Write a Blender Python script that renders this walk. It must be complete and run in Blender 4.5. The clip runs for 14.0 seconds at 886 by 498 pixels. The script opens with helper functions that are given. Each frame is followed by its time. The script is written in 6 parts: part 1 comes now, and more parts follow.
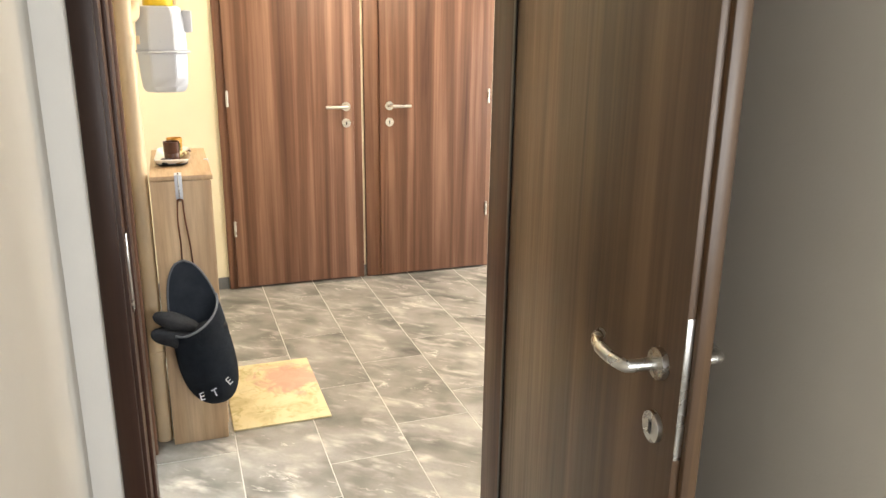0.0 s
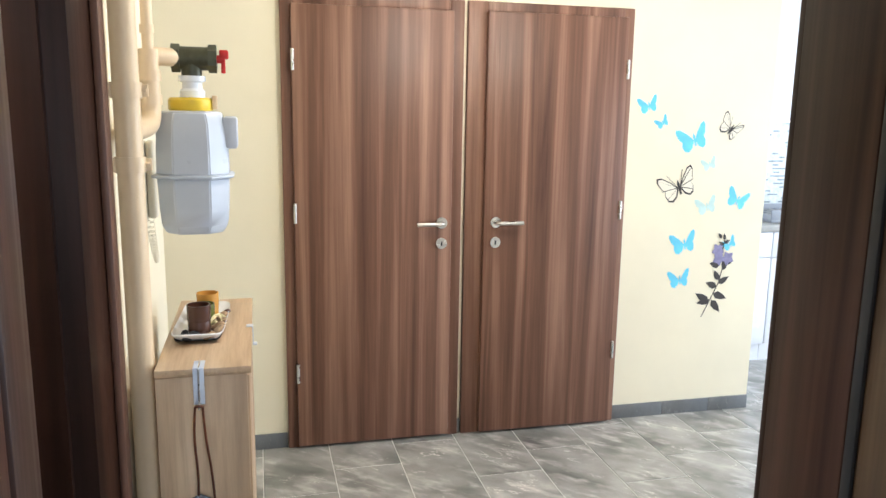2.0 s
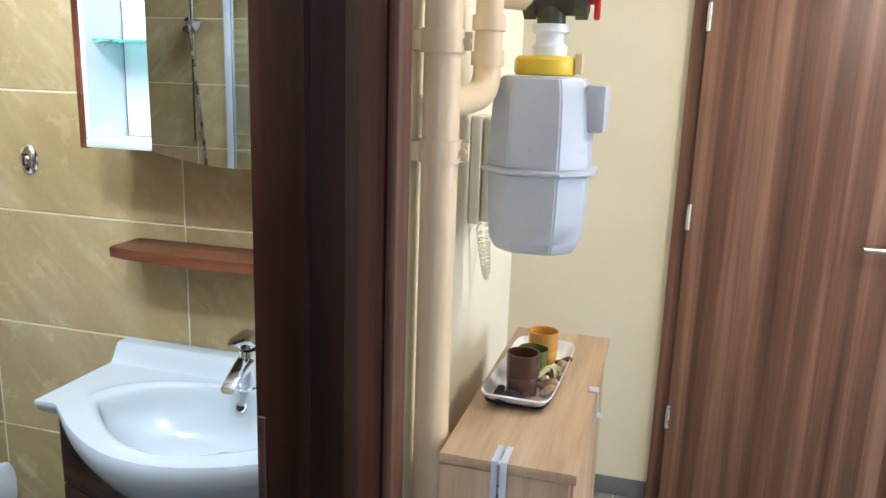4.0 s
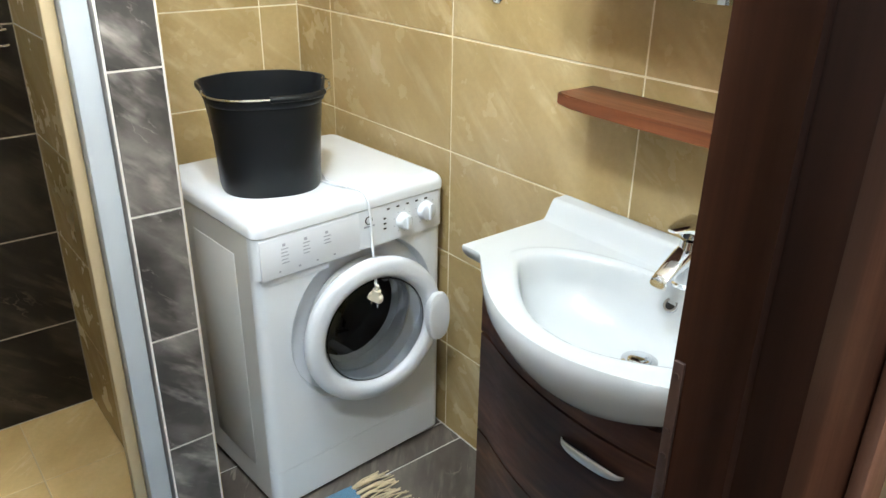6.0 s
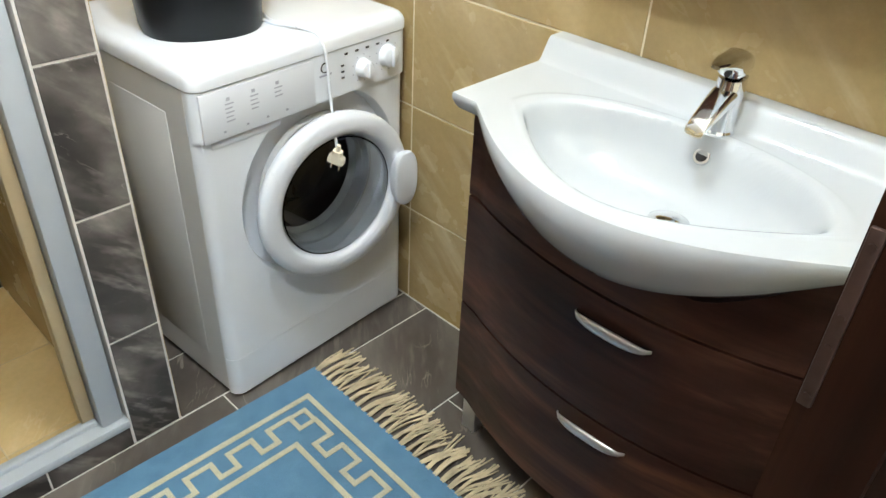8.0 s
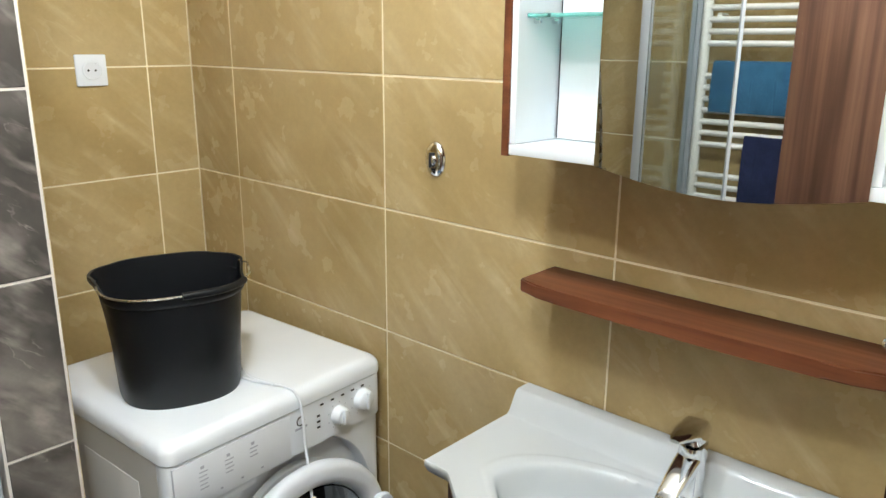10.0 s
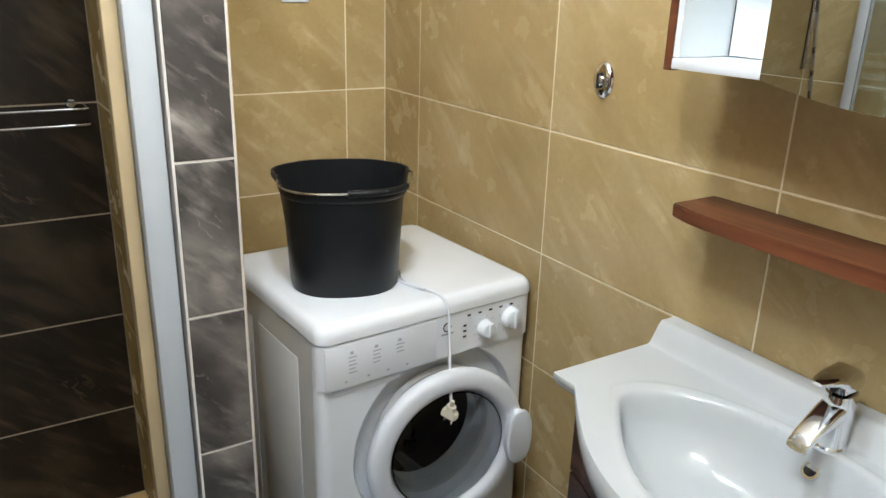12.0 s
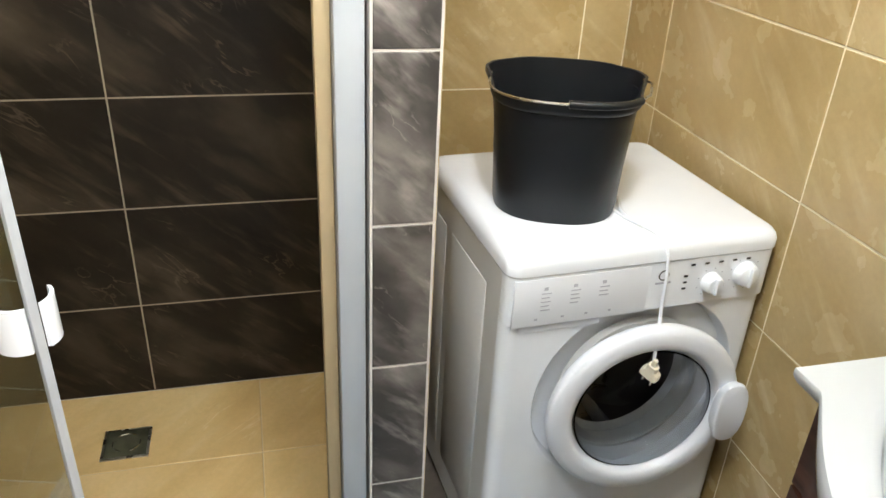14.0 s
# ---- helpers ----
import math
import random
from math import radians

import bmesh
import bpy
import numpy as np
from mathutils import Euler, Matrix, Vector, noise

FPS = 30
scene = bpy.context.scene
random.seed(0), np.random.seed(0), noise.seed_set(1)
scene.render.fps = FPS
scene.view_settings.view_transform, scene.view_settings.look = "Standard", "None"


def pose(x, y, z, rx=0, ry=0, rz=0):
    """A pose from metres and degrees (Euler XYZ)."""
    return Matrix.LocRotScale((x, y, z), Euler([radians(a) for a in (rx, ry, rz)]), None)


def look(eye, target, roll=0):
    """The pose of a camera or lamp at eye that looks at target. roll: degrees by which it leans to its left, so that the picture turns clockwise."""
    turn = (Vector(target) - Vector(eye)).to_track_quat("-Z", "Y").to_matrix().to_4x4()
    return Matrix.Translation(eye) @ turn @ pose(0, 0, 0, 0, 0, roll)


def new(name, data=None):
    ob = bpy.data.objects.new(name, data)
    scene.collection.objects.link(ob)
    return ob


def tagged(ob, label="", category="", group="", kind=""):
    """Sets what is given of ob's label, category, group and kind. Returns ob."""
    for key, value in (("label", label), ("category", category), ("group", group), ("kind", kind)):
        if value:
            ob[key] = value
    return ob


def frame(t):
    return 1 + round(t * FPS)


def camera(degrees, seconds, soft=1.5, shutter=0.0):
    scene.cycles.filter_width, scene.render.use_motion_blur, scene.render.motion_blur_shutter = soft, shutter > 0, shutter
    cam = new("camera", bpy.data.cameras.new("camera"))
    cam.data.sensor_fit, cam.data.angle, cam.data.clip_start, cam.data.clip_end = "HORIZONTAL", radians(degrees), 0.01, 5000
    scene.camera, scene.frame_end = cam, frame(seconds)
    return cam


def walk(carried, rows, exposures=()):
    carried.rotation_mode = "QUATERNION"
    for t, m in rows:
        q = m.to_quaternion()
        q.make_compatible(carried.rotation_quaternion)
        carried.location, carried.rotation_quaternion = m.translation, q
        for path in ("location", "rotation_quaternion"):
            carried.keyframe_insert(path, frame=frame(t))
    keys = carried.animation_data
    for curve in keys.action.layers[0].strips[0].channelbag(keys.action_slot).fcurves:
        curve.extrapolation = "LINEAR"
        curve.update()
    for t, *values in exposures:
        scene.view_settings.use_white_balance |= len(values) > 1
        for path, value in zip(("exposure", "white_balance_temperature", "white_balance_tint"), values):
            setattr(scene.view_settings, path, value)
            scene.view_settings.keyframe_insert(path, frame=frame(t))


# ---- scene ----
cam = camera(60.8, 14.0, soft=1.5, shutter=0.0)
PATH = [
    (0, (0.023, 0.111, 1.507), (0.673, 1.919, 0.952), 0.7),
    (0.5, (0.077, 0.374, 1.509), (0.684, 2.215, 1.02), 0.7),
    (1, (0.162, 0.656, 1.538), (0.74, 2.522, 1.11), 0.6),
    (1.5, (0.162, 0.912, 1.571), (0.703, 2.799, 1.189), 0.7),
    (2, (0.169, 1.14, 1.589), (0.639, 3.05, 1.23), 0.9),
    (2.2, (0.198, 1.211, 1.587), (0.62, 3.134, 1.23), 1.0),
    (4.3, (0.225, 1.9, 1.564), (-0.536, 3.688, 1.091), 2.0),
    (4.5, (0.234, 1.954, 1.562), (-0.683, 3.662, 1.073), 2.1),
    (5, (0.254, 2.027, 1.564), (-0.977, 3.495, 0.99), 2.0),
    (5.5, (0.184, 2.066, 1.528), (-1.194, 3.337, 0.83), 1.8),
    (6, (0.065, 2.094, 1.507), (-1.357, 3.233, 0.682), 0.9),
    (6.5, (-0.03, 2.092, 1.462), (-1.426, 3.172, 0.522), -0.5),
    (7, (-0.11, 2.114, 1.418), (-1.422, 3.158, 0.328), -0.5),
    (7.5, (-0.171, 2.109, 1.367), (-1.351, 3.222, 0.198), 1.9),
    (8, (-0.185, 2.117, 1.391), (-1.311, 3.317, 0.253), 2.9),
    (8.5, (-0.199, 2.144, 1.439), (-1.355, 3.455, 0.468), 2.1),
    (9, (-0.207, 2.163, 1.513), (-1.404, 3.575, 0.757), 1.6),
    (9.2, (-0.211, 2.175, 1.546), (-1.417, 3.615, 0.86), 1.1),
    (11.3, (-0.15, 2.148, 1.598), (-1.639, 3.411, 1.164), 0.3),
    (11.5, (-0.138, 2.155, 1.577), (-1.671, 3.339, 1.079), 0.6),
    (12, (-0.117, 2.202, 1.517), (-1.713, 3.212, 0.86), 1.6),
    (12.5, (-0.097, 2.244, 1.502), (-1.734, 3.096, 0.731), 1.8),
    (13, (-0.104, 2.271, 1.494), (-1.783, 2.967, 0.658), 2.2),
    (13.5, (-0.175, 2.295, 1.488), (-1.881, 2.865, 0.614), 2.7),
    (14, (-0.322, 2.315, 1.488), (-2.029, 2.771, 0.55), 2.9),
]
EXPOSURES = [
    (0.0, 0.52, 6600, 9),
    (0.5, 0.64, 6350, 9),
    (1.0, 0.42, 6000, 8),
    (1.5, 0.2, 5700, 7),
    (2.2, -0.1, 5350, 7),
    (4.3, -0.25, 5300, 8),
    (5.0, -0.28, 5300, 8),
    (6.0, 0.05, 6000, 8),
    (7.5, 0.08, 6150, 9),
    (9.0, -0.24, 6350, 9),
    (11.5, -0.52, 6150, 11),
    (14.0, -0.02, 6450, 12),
]
walk(cam, [(t, look(eye, target, roll)) for t, eye, target, roll in PATH], EXPOSURES)

HALL_W, KITCHEN_W, ROOM_W, BATH_W, HALLLAMP_W = 100, 8, 34, 56, 62
# ---- world and lights ----
world = bpy.data.worlds.new("sky_world")
scene.world = world
world.use_nodes = True
wn = world.node_tree.nodes
sky = wn.new("ShaderNodeTexSky")
sky.sky_type, sky.sun_disc = "NISHITA", False
sky.sun_elevation, sky.sun_rotation = radians(38), radians(100)
world.node_tree.links.new(sky.outputs[0], wn["Background"].inputs[0])
wn["Background"].inputs[1].default_value = 0.1


def area_lamp(name, m, sx, sy, watts, colour, shape="RECTANGLE"):
    data = bpy.data.lights.new(name, "AREA")
    data.shape, data.size, data.size_y, data.energy, data.color = shape, sx, sy, watts, colour
    ob = new(name, data)
    ob.matrix_basis = m
    return ob


# daylight in the hall's glazed opening, in the kitchen window and in the bedroom window
area_lamp("window_daylight", look((4.93, 3.2, 1.35), (0, 3.2, 1.0)), 2.1, 2.0, HALL_W, (0.97, 0.98, 1.0))
area_lamp("kitchen_daylight", look((4.93, 5.3, 1.5), (0, 5.0, 1.2)), 0.8, 1.1, KITCHEN_W, (1.0, 0.98, 0.96))
area_lamp("bedroom_daylight", look((1.15, -1.15, 1.45), (1.0, 1.8, 1.2)), 1.2, 1.2, ROOM_W, (0.97, 0.98, 1.0))
# ceiling lamps: two in the bathroom, one in the hall
for name, place, watts, colour, radius in (("bathroom_lamp", (-0.95, 2.60, 2.40), BATH_W, (0.91, 0.97, 1.0), 0.07), ("bathroom_lamp", (-0.40, 2.16, 2.40), BATH_W, (0.91, 0.97, 1.0), 0.07), ("hall_lamp", (1.3, 3.3, 2.36), HALLLAMP_W, (1.0, 0.83, 0.62), 0.1)):
    bulb = bpy.data.lights.new(name, "POINT")
    bulb.energy, bulb.color, bulb.shadow_soft_size = watts, colour, radius
    new(name, bulb).matrix_basis = pose(*place)

# ---- materials ----
def shader(name, rough=0.5, metal=0.0):
    m = bpy.data.materials.new(name)
    m.use_nodes = True
    nt = m.node_tree
    b = nt.nodes["Principled BSDF"]
    b.inputs["Roughness"].default_value, b.inputs["Metallic"].default_value = rough, metal
    return m, nt, b


def node(nt, kind, **inputs):
    n = nt.nodes.new(kind)
    for key, value in inputs.items():
        n.inputs[key.replace("_", " ")].default_value = value
    return n


def ramp(nt, fac, *stops):
    r = nt.nodes.new("ShaderNodeValToRGB")
    e = r.color_ramp.elements
    while len(e) < len(stops):
        e.new(0.5)
    for el, (p, c) in zip(e, stops):
        el.position, el.color = p, (*c, 1)
    nt.links.new(fac, r.inputs[0])
    return r.outputs[0]


def mix(nt, kind, fac, a, b):
    n = nt.nodes.new("ShaderNodeMix")
    n.data_type, n.blend_type = "RGBA", kind
    for sock, v in ((n.inputs[0], fac), (n.inputs[6], a), (n.inputs[7], b)):
        if hasattr(v, "is_linked"):
            nt.links.new(v, sock)
        else:
            sock.default_value = v if isinstance(v, float) else (*v, 1)
    return n.outputs[2]


def coords(nt, scale=(1, 1, 1), shuffle=0.0, turn=(0, 0, 0)):
    tc = nt.nodes.new("ShaderNodeTexCoord")
    mp = nt.nodes.new("ShaderNodeMapping")
    mp.inputs["Scale"].default_value = scale
    mp.inputs["Rotation"].default_value = turn
    nt.links.new(tc.outputs["Object"], mp.inputs[0])
    if shuffle:
        oi = nt.nodes.new("ShaderNodeObjectInfo")
        mul = nt.nodes.new("ShaderNodeMath")
        mul.operation, mul.inputs[1].default_value = "MULTIPLY", shuffle
        cb = nt.nodes.new("ShaderNodeCombineXYZ")
        nt.links.new(oi.outputs["Random"], mul.inputs[0])
        for i in range(3):
            nt.links.new(mul.outputs[0], cb.inputs[i])
        nt.links.new(cb.outputs[0], mp.inputs["Location"])
    return mp.outputs[0]


def noise_of(nt, vec, scale, detail=5.0, rough=0.55, distort=0.0):
    n = node(nt, "ShaderNodeTexNoise", Scale=scale, Detail=detail, Roughness=rough, Distortion=distort)
    nt.links.new(vec, n.inputs["Vector"])
    return n.outputs["Fac"]


def bump(nt, b, fac, strength, dist=0.002):
    n = node(nt, "ShaderNodeBump", Strength=strength, Distance=dist)
    nt.links.new(fac, n.inputs["Height"])
    nt.links.new(n.outputs[0], b.inputs["Normal"])


def plain(name, colour, rough=0.5, metal=0.0, vary=0.08, scale=6.0, relief=0.05, relief_scale=180.0):
    """One paint or plastic with faint large blotches, fine grain and uneven gloss."""
    m, nt, b = shader(name, rough, metal)
    v = coords(nt)
    f = noise_of(nt, v, scale, 4.0)
    lo = tuple(c * (1 - vary) for c in colour)
    hi = tuple(min(1, c * (1 + vary)) for c in colour)
    nt.links.new(ramp(nt, f, (0.3, lo), (0.7, hi)), b.inputs["Base Color"])
    g = noise_of(nt, v, relief_scale, 3.0)
    if relief:
        bump(nt, b, g, relief)
    r = ramp(nt, noise_of(nt, v, scale * 3, 3.0), (0.3, (rough * 0.85,) * 3), (0.7, (min(1, rough * 1.15),) * 3))
    nt.links.new(r, b.inputs["Roughness"])
    return m


def stone(name, dark, base, light, rough=0.25, scale=2.0, vein=0.5, sheen=0.5, tone=0.08, streak=0.3, cloud=0.6, stretch=6.0):
    """Glazed tile: wide soft clouds, combed slanting streaks and a few thin veins; each tile takes another cut."""
    m, nt, b = shader(name, rough)
    b.inputs["Specular IOR Level"].default_value = sheen
    oi = nt.nodes.new("ShaderNodeObjectInfo")
    v = coords(nt, (1, 1, 1), 37.0)
    turned = coords(nt, (1, 1, 1), 0.0, (0, 0, 0.72))
    mul = nt.nodes.new("ShaderNodeVectorMath")
    mul.operation = "SCALE"
    mul.inputs[0].default_value = (23.0, 41.0, 17.0)
    nt.links.new(oi.outputs["Random"], mul.inputs["Scale"])

    def squeezed(ratio):
        sq = nt.nodes.new("ShaderNodeMapping")
        sq.inputs["Scale"].default_value = (1.0, ratio, 1.0)
        nt.links.new(turned, sq.inputs[0])
        nt.links.new(mul.outputs[0], sq.inputs["Location"])
        return sq.outputs[0]

    drift, w = squeezed(min(2.0, stretch * 0.5)), squeezed(stretch)

    def between(p, q, k):
        return tuple(x + k * (y - x) for x, y in zip(p, q))

    wide = noise_of(nt, drift, scale, 3.0, 0.5, 0.3)
    col = ramp(nt, wide, (0.25, between(base, dark, cloud)), (0.5, base), (0.78, between(base, light, 0.35 * cloud)))
    comb = ramp(nt, noise_of(nt, w, scale * 1.9, 3.5, 0.5, 0.2), (0.48, (0, 0, 0)), (0.74, (1, 1, 1)))
    where = ramp(nt, noise_of(nt, drift, scale * 1.5, 3.0, 0.55, 0.3), (0.42, (0, 0, 0)), (0.72, (streak,) * 3))
    col = mix(nt, "MIX", mix(nt, "MULTIPLY", 1.0, comb, where), col, light)
    line = ramp(nt, noise_of(nt, squeezed(3.2), scale * 1.2, 4.0, 0.55, 0.5), (0.488, (0, 0, 0)), (0.5, (1, 1, 1)), (0.512, (0, 0, 0)))
    gate = ramp(nt, noise_of(nt, v, scale * 2.2, 3.0, 0.5), (0.54, (0, 0, 0)), (0.66, (vein, vein, vein)))
    col = mix(nt, "MIX", mix(nt, "MULTIPLY", 1.0, line, gate), col, light)
    fleck = ramp(nt, noise_of(nt, v, scale * 26, 5.0, 0.7), (0.35, (0.95, 0.95, 0.95)), (0.65, (1.03, 1.03, 1.03)))
    col = mix(nt, "MULTIPLY", 1.0, col, fleck)
    shade = ramp(nt, oi.outputs["Random"], (0.0, (1 - tone,) * 3), (1.0, (1 + tone * 0.4,) * 3))
    nt.links.new(mix(nt, "MULTIPLY", 1.0, col, shade), b.inputs["Base Color"])
    rr = ramp(nt, noise_of(nt, v, scale * 4, 4.0), (0.3, (rough * 0.92,) * 3), (0.7, (rough * 1.1,) * 3))
    nt.links.new(rr, b.inputs["Roughness"])
    bump(nt, b, noise_of(nt, v, scale * 6, 5.0), 0.03, 0.002)
    return m


def timber(name, dark, mid, light, grain=(30, 30, 0.9), rough=0.4, shuffle=0.0, sheen=0.5):
    """Streaky veneer; the small number in grain is the way the streaks run."""
    m, nt, b = shader(name, rough)
    b.inputs["Specular IOR Level"].default_value = sheen
    v = coords(nt, grain, shuffle)
    s = noise_of(nt, v, 0.55, 4.0, 0.55, 0.5)
    col = ramp(nt, s, (0.32, dark), (0.5, mid), (0.68, light))
    fine = noise_of(nt, v, 4.0, 6.0, 0.7, 0.3)
    col = mix(nt, "MULTIPLY", 1.0, col, ramp(nt, fine, (0.3, (0.80, 0.79, 0.79)), (0.62, (1.07, 1.07, 1.07))))
    nt.links.new(col, b.inputs["Base Color"])
    nt.links.new(ramp(nt, fine, (0.3, (rough * 1.2,) * 3), (0.7, (rough * 0.85,) * 3)), b.inputs["Roughness"])
    bump(nt, b, fine, 0.15, 0.0008)
    return m


def weave(name, lo, hi, scale=260.0, rough=0.95):
    """Coarse cloth: crossing ribs with blotches of wear."""
    m, nt, b = shader(name, rough)
    v = coords(nt)
    a = node(nt, "ShaderNodeTexWave", Scale=scale, Distortion=1.5)
    c = node(nt, "ShaderNodeTexWave", Scale=scale, Distortion=1.5)
    c.bands_direction = "Y"
    nt.links.new(v, a.inputs["Vector"])
    nt.links.new(v, c.inputs["Vector"])
    rib = mix(nt, "MULTIPLY", 1.0, a.outputs["Color"], c.outputs["Color"])
    col = ramp(nt, noise_of(nt, v, 14.0, 6.0, 0.7), (0.3, lo), (0.7, hi))
    col = mix(nt, "MULTIPLY", 1.0, col, ramp(nt, rib, (0.0, (0.72, 0.72, 0.72)), (0.6, (1.12, 1.12, 1.12))))
    nt.links.new(col, b.inputs["Base Color"])
    bump(nt, b, rib, 0.5, 0.002)
    return m


def glass_mat(name, tint=(1, 1, 1), rough=0.0):
    m, nt, b = shader(name, rough)
    b.inputs["Base Color"].default_value = (*tint, 1)
    b.inputs["Transmission Weight"].default_value = 1.0
    b.inputs["IOR"].default_value = 1.45
    return m


def glow(name, colour, strength):
    m, nt, b = shader(name)
    b.inputs["Emission Color"].default_value = (*colour, 1)
    b.inputs["Emission Strength"].default_value = strength
    return m


M_YTILE = stone("beige_tile", (0.325, 0.225, 0.095), (0.44, 0.325, 0.152), (0.72, 0.61, 0.40), 0.26, 2.4, 0.16, 0.4, 0.05, 0.62, 0.7)
M_YFLOOR = stone("beige_floor_tile", (0.50, 0.32, 0.12), (0.66, 0.47, 0.21), (0.84, 0.70, 0.44), 0.45, 2.6, 0.35, 0.3, 0.06, 0.35, 0.7)
M_DTILE = stone("dark_tile", (0.010, 0.0075, 0.005), (0.020, 0.0145, 0.0095), (0.15, 0.11, 0.07), 0.40, 3.0, 0.35, 0.10, 0.1, 0.45, 1.0)
M_PTILE = stone("dark_grey_tile", (0.022, 0.019, 0.017), (0.060, 0.052, 0.047), (0.48, 0.43, 0.39), 0.34, 5.5, 0.30, 0.3, 0.12, 0.75, 1.0, 3.4)
M_BFLOOR = stone("brown_grey_floor_tile", (0.045, 0.036, 0.030), (0.095, 0.080, 0.068), (0.36, 0.31, 0.26), 0.32, 3.2, 0.6, 0.4, 0.08, 0.60, 0.9)
M_HTILE = stone("grey_floor_tile", (0.13, 0.125, 0.115), (0.31, 0.30, 0.275), (0.86, 0.80, 0.74), 0.24, 3.6, 0.9, 0.5, 0.12, 1.0, 1.0, 2.6)
M_SKIRT = stone("grey_skirting_tile", (0.08, 0.085, 0.09), (0.14, 0.145, 0.15), (0.35, 0.35, 0.35), 0.35, 4.0, 0.5)
M_YGROUT = plain("cream_grout", (0.80, 0.72, 0.52), 0.9, relief_scale=400)
M_DGROUT = plain("brown_grout", (0.27, 0.22, 0.15), 0.9, relief_scale=400)
M_PGROUT = plain("pale_grout", (0.62, 0.58, 0.54), 0.9, relief_scale=400)
M_SHOWERGROUT = plain("shower_grout", (0.56, 0.44, 0.26), 0.9, relief_scale=400)
M_FGROUT = plain("floor_grout", (0.66, 0.64, 0.60), 0.9, relief_scale=400)
M_HALLWALL = plain("cream_wall_paint", (0.80, 0.735, 0.56), 0.85, vary=0.03, scale=3, relief=0.25, relief_scale=140)
M_ROOMWALL = plain("off_white_wall_paint", (0.66, 0.63, 0.57), 0.85, vary=0.03, scale=3, relief=0.2, relief_scale=140)
M_WHITEWALL = plain("white_wall_paint", (0.82, 0.80, 0.76), 0.85, vary=0.02, relief=0.15)
M_CEIL = plain("ceiling_paint", (0.82, 0.81, 0.78), 0.9, vary=0.02, relief=0.15)
M_DOOR = timber("walnut_veneer", (0.080, 0.037, 0.024), (0.168, 0.085, 0.055), (0.310, 0.178, 0.122), (22, 22, 0.55), 0.42, 0.0, 0.3)
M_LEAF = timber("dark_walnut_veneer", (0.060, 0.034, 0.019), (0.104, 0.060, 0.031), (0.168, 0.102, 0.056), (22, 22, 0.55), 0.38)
M_FRAMEBROWN = timber("walnut_frame", (0.022, 0.0095, 0.006), (0.046, 0.020, 0.0125), (0.090, 0.042, 0.027), (26, 26, 0.6), 0.38, 0.0, 0.3)
# frame veneer made near-black: the bathroom frame's shade is in its colour
M_FRAMESHADE = timber("walnut_frame_in_shade", (0.010, 0.004, 0.002), (0.021, 0.0082, 0.0045), (0.046, 0.019, 0.0105), (26, 26, 0.6), 0.40, 0.0, 0.10)
M_OAK = timber("light_oak_veneer", (0.36, 0.24, 0.14), (0.47, 0.33, 0.20), (0.58, 0.43, 0.28), (16, 16, 0.8), 0.45)
M_OAKTOP = timber("light_oak_top", (0.38, 0.25, 0.14), (0.50, 0.35, 0.21), (0.60, 0.45, 0.30), (16, 0.9, 16), 0.42)
M_VANITY = timber("dark_walnut_foil", (0.018, 0.0065, 0.004), (0.045, 0.0175, 0.011), (0.12, 0.052, 0.030), (1.6, 14, 20), 0.38, 0.0, 0.18)
M_SHELF = timber("cherry_shelf", (0.045, 0.013, 0.006), (0.10, 0.031, 0.013), (0.19, 0.068, 0.029), (1.2, 24, 24), 0.35, 0.0, 0.3)
M_WHITE = plain("white_enamel", (0.84, 0.88, 0.94), 0.22, vary=0.02, relief=0.0)
# sides catch less light than the front; that shade is mixed into this white
M_WMSHADE = plain("white_steel_shaded", (0.68, 0.69, 0.70), 0.35, vary=0.03, relief=0.03)
M_WMRING = plain("white_plastic", (0.75, 0.78, 0.84), 0.32, vary=0.02, relief=0.02)
M_WMGREY = plain("grey_plastic", (0.34, 0.36, 0.40), 0.4, vary=0.05)
M_GASKET = plain("pale_rubber", (0.56, 0.58, 0.60), 0.35, vary=0.06)
M_PANEL = plain("panel_plastic", (0.80, 0.83, 0.89), 0.35, vary=0.02, relief=0.0)
M_RUBBER = plain("dark_rubber", (0.018, 0.018, 0.02), 0.5)
M_DRUM = plain("drum_steel", (0.16, 0.16, 0.17), 0.3, 0.9, relief=0.4, relief_scale=60)
M_INK = plain("grey_print", (0.44, 0.46, 0.54), 0.6, relief=0)
M_BLACK = plain("black_plastic", (0.007, 0.008, 0.010), 0.38, vary=0.15, scale=9, relief=0.08, relief_scale=240)
M_BLACK.node_tree.nodes["Principled BSDF"].inputs["Specular IOR Level"].default_value = 0.28
M_CERAMIC = plain("white_ceramic", (0.53, 0.56, 0.58), 0.11, vary=0.015, relief=0.0)
M_CHROME = plain("chrome", (0.84, 0.85, 0.87), 0.07, 1.0, vary=0.03, relief=0.0)
M_OLDSTEEL = plain("worn_steel", (0.070, 0.042, 0.032), 0.45, 0.6, vary=0.25, scale=20, relief=0.2)
M_STEEL = plain("brushed_steel", (0.62, 0.61, 0.58), 0.28, 1.0, vary=0.06, relief=0.1)
M_ALU = plain("white_aluminium", (0.42, 0.45, 0.48), 0.38, vary=0.03, relief=0.03)
M_SILVER = plain("satin_silver", (0.68, 0.68, 0.68), 0.35, 0.9, vary=0.05)
M_MIRROR = plain("mirror_silver", (0.74, 0.745, 0.73), 0.0, 1.0, vary=0.0, relief=0.0)
M_MIRROR.node_tree.nodes["Principled BSDF"].inputs["Roughness"].default_value = 0.01
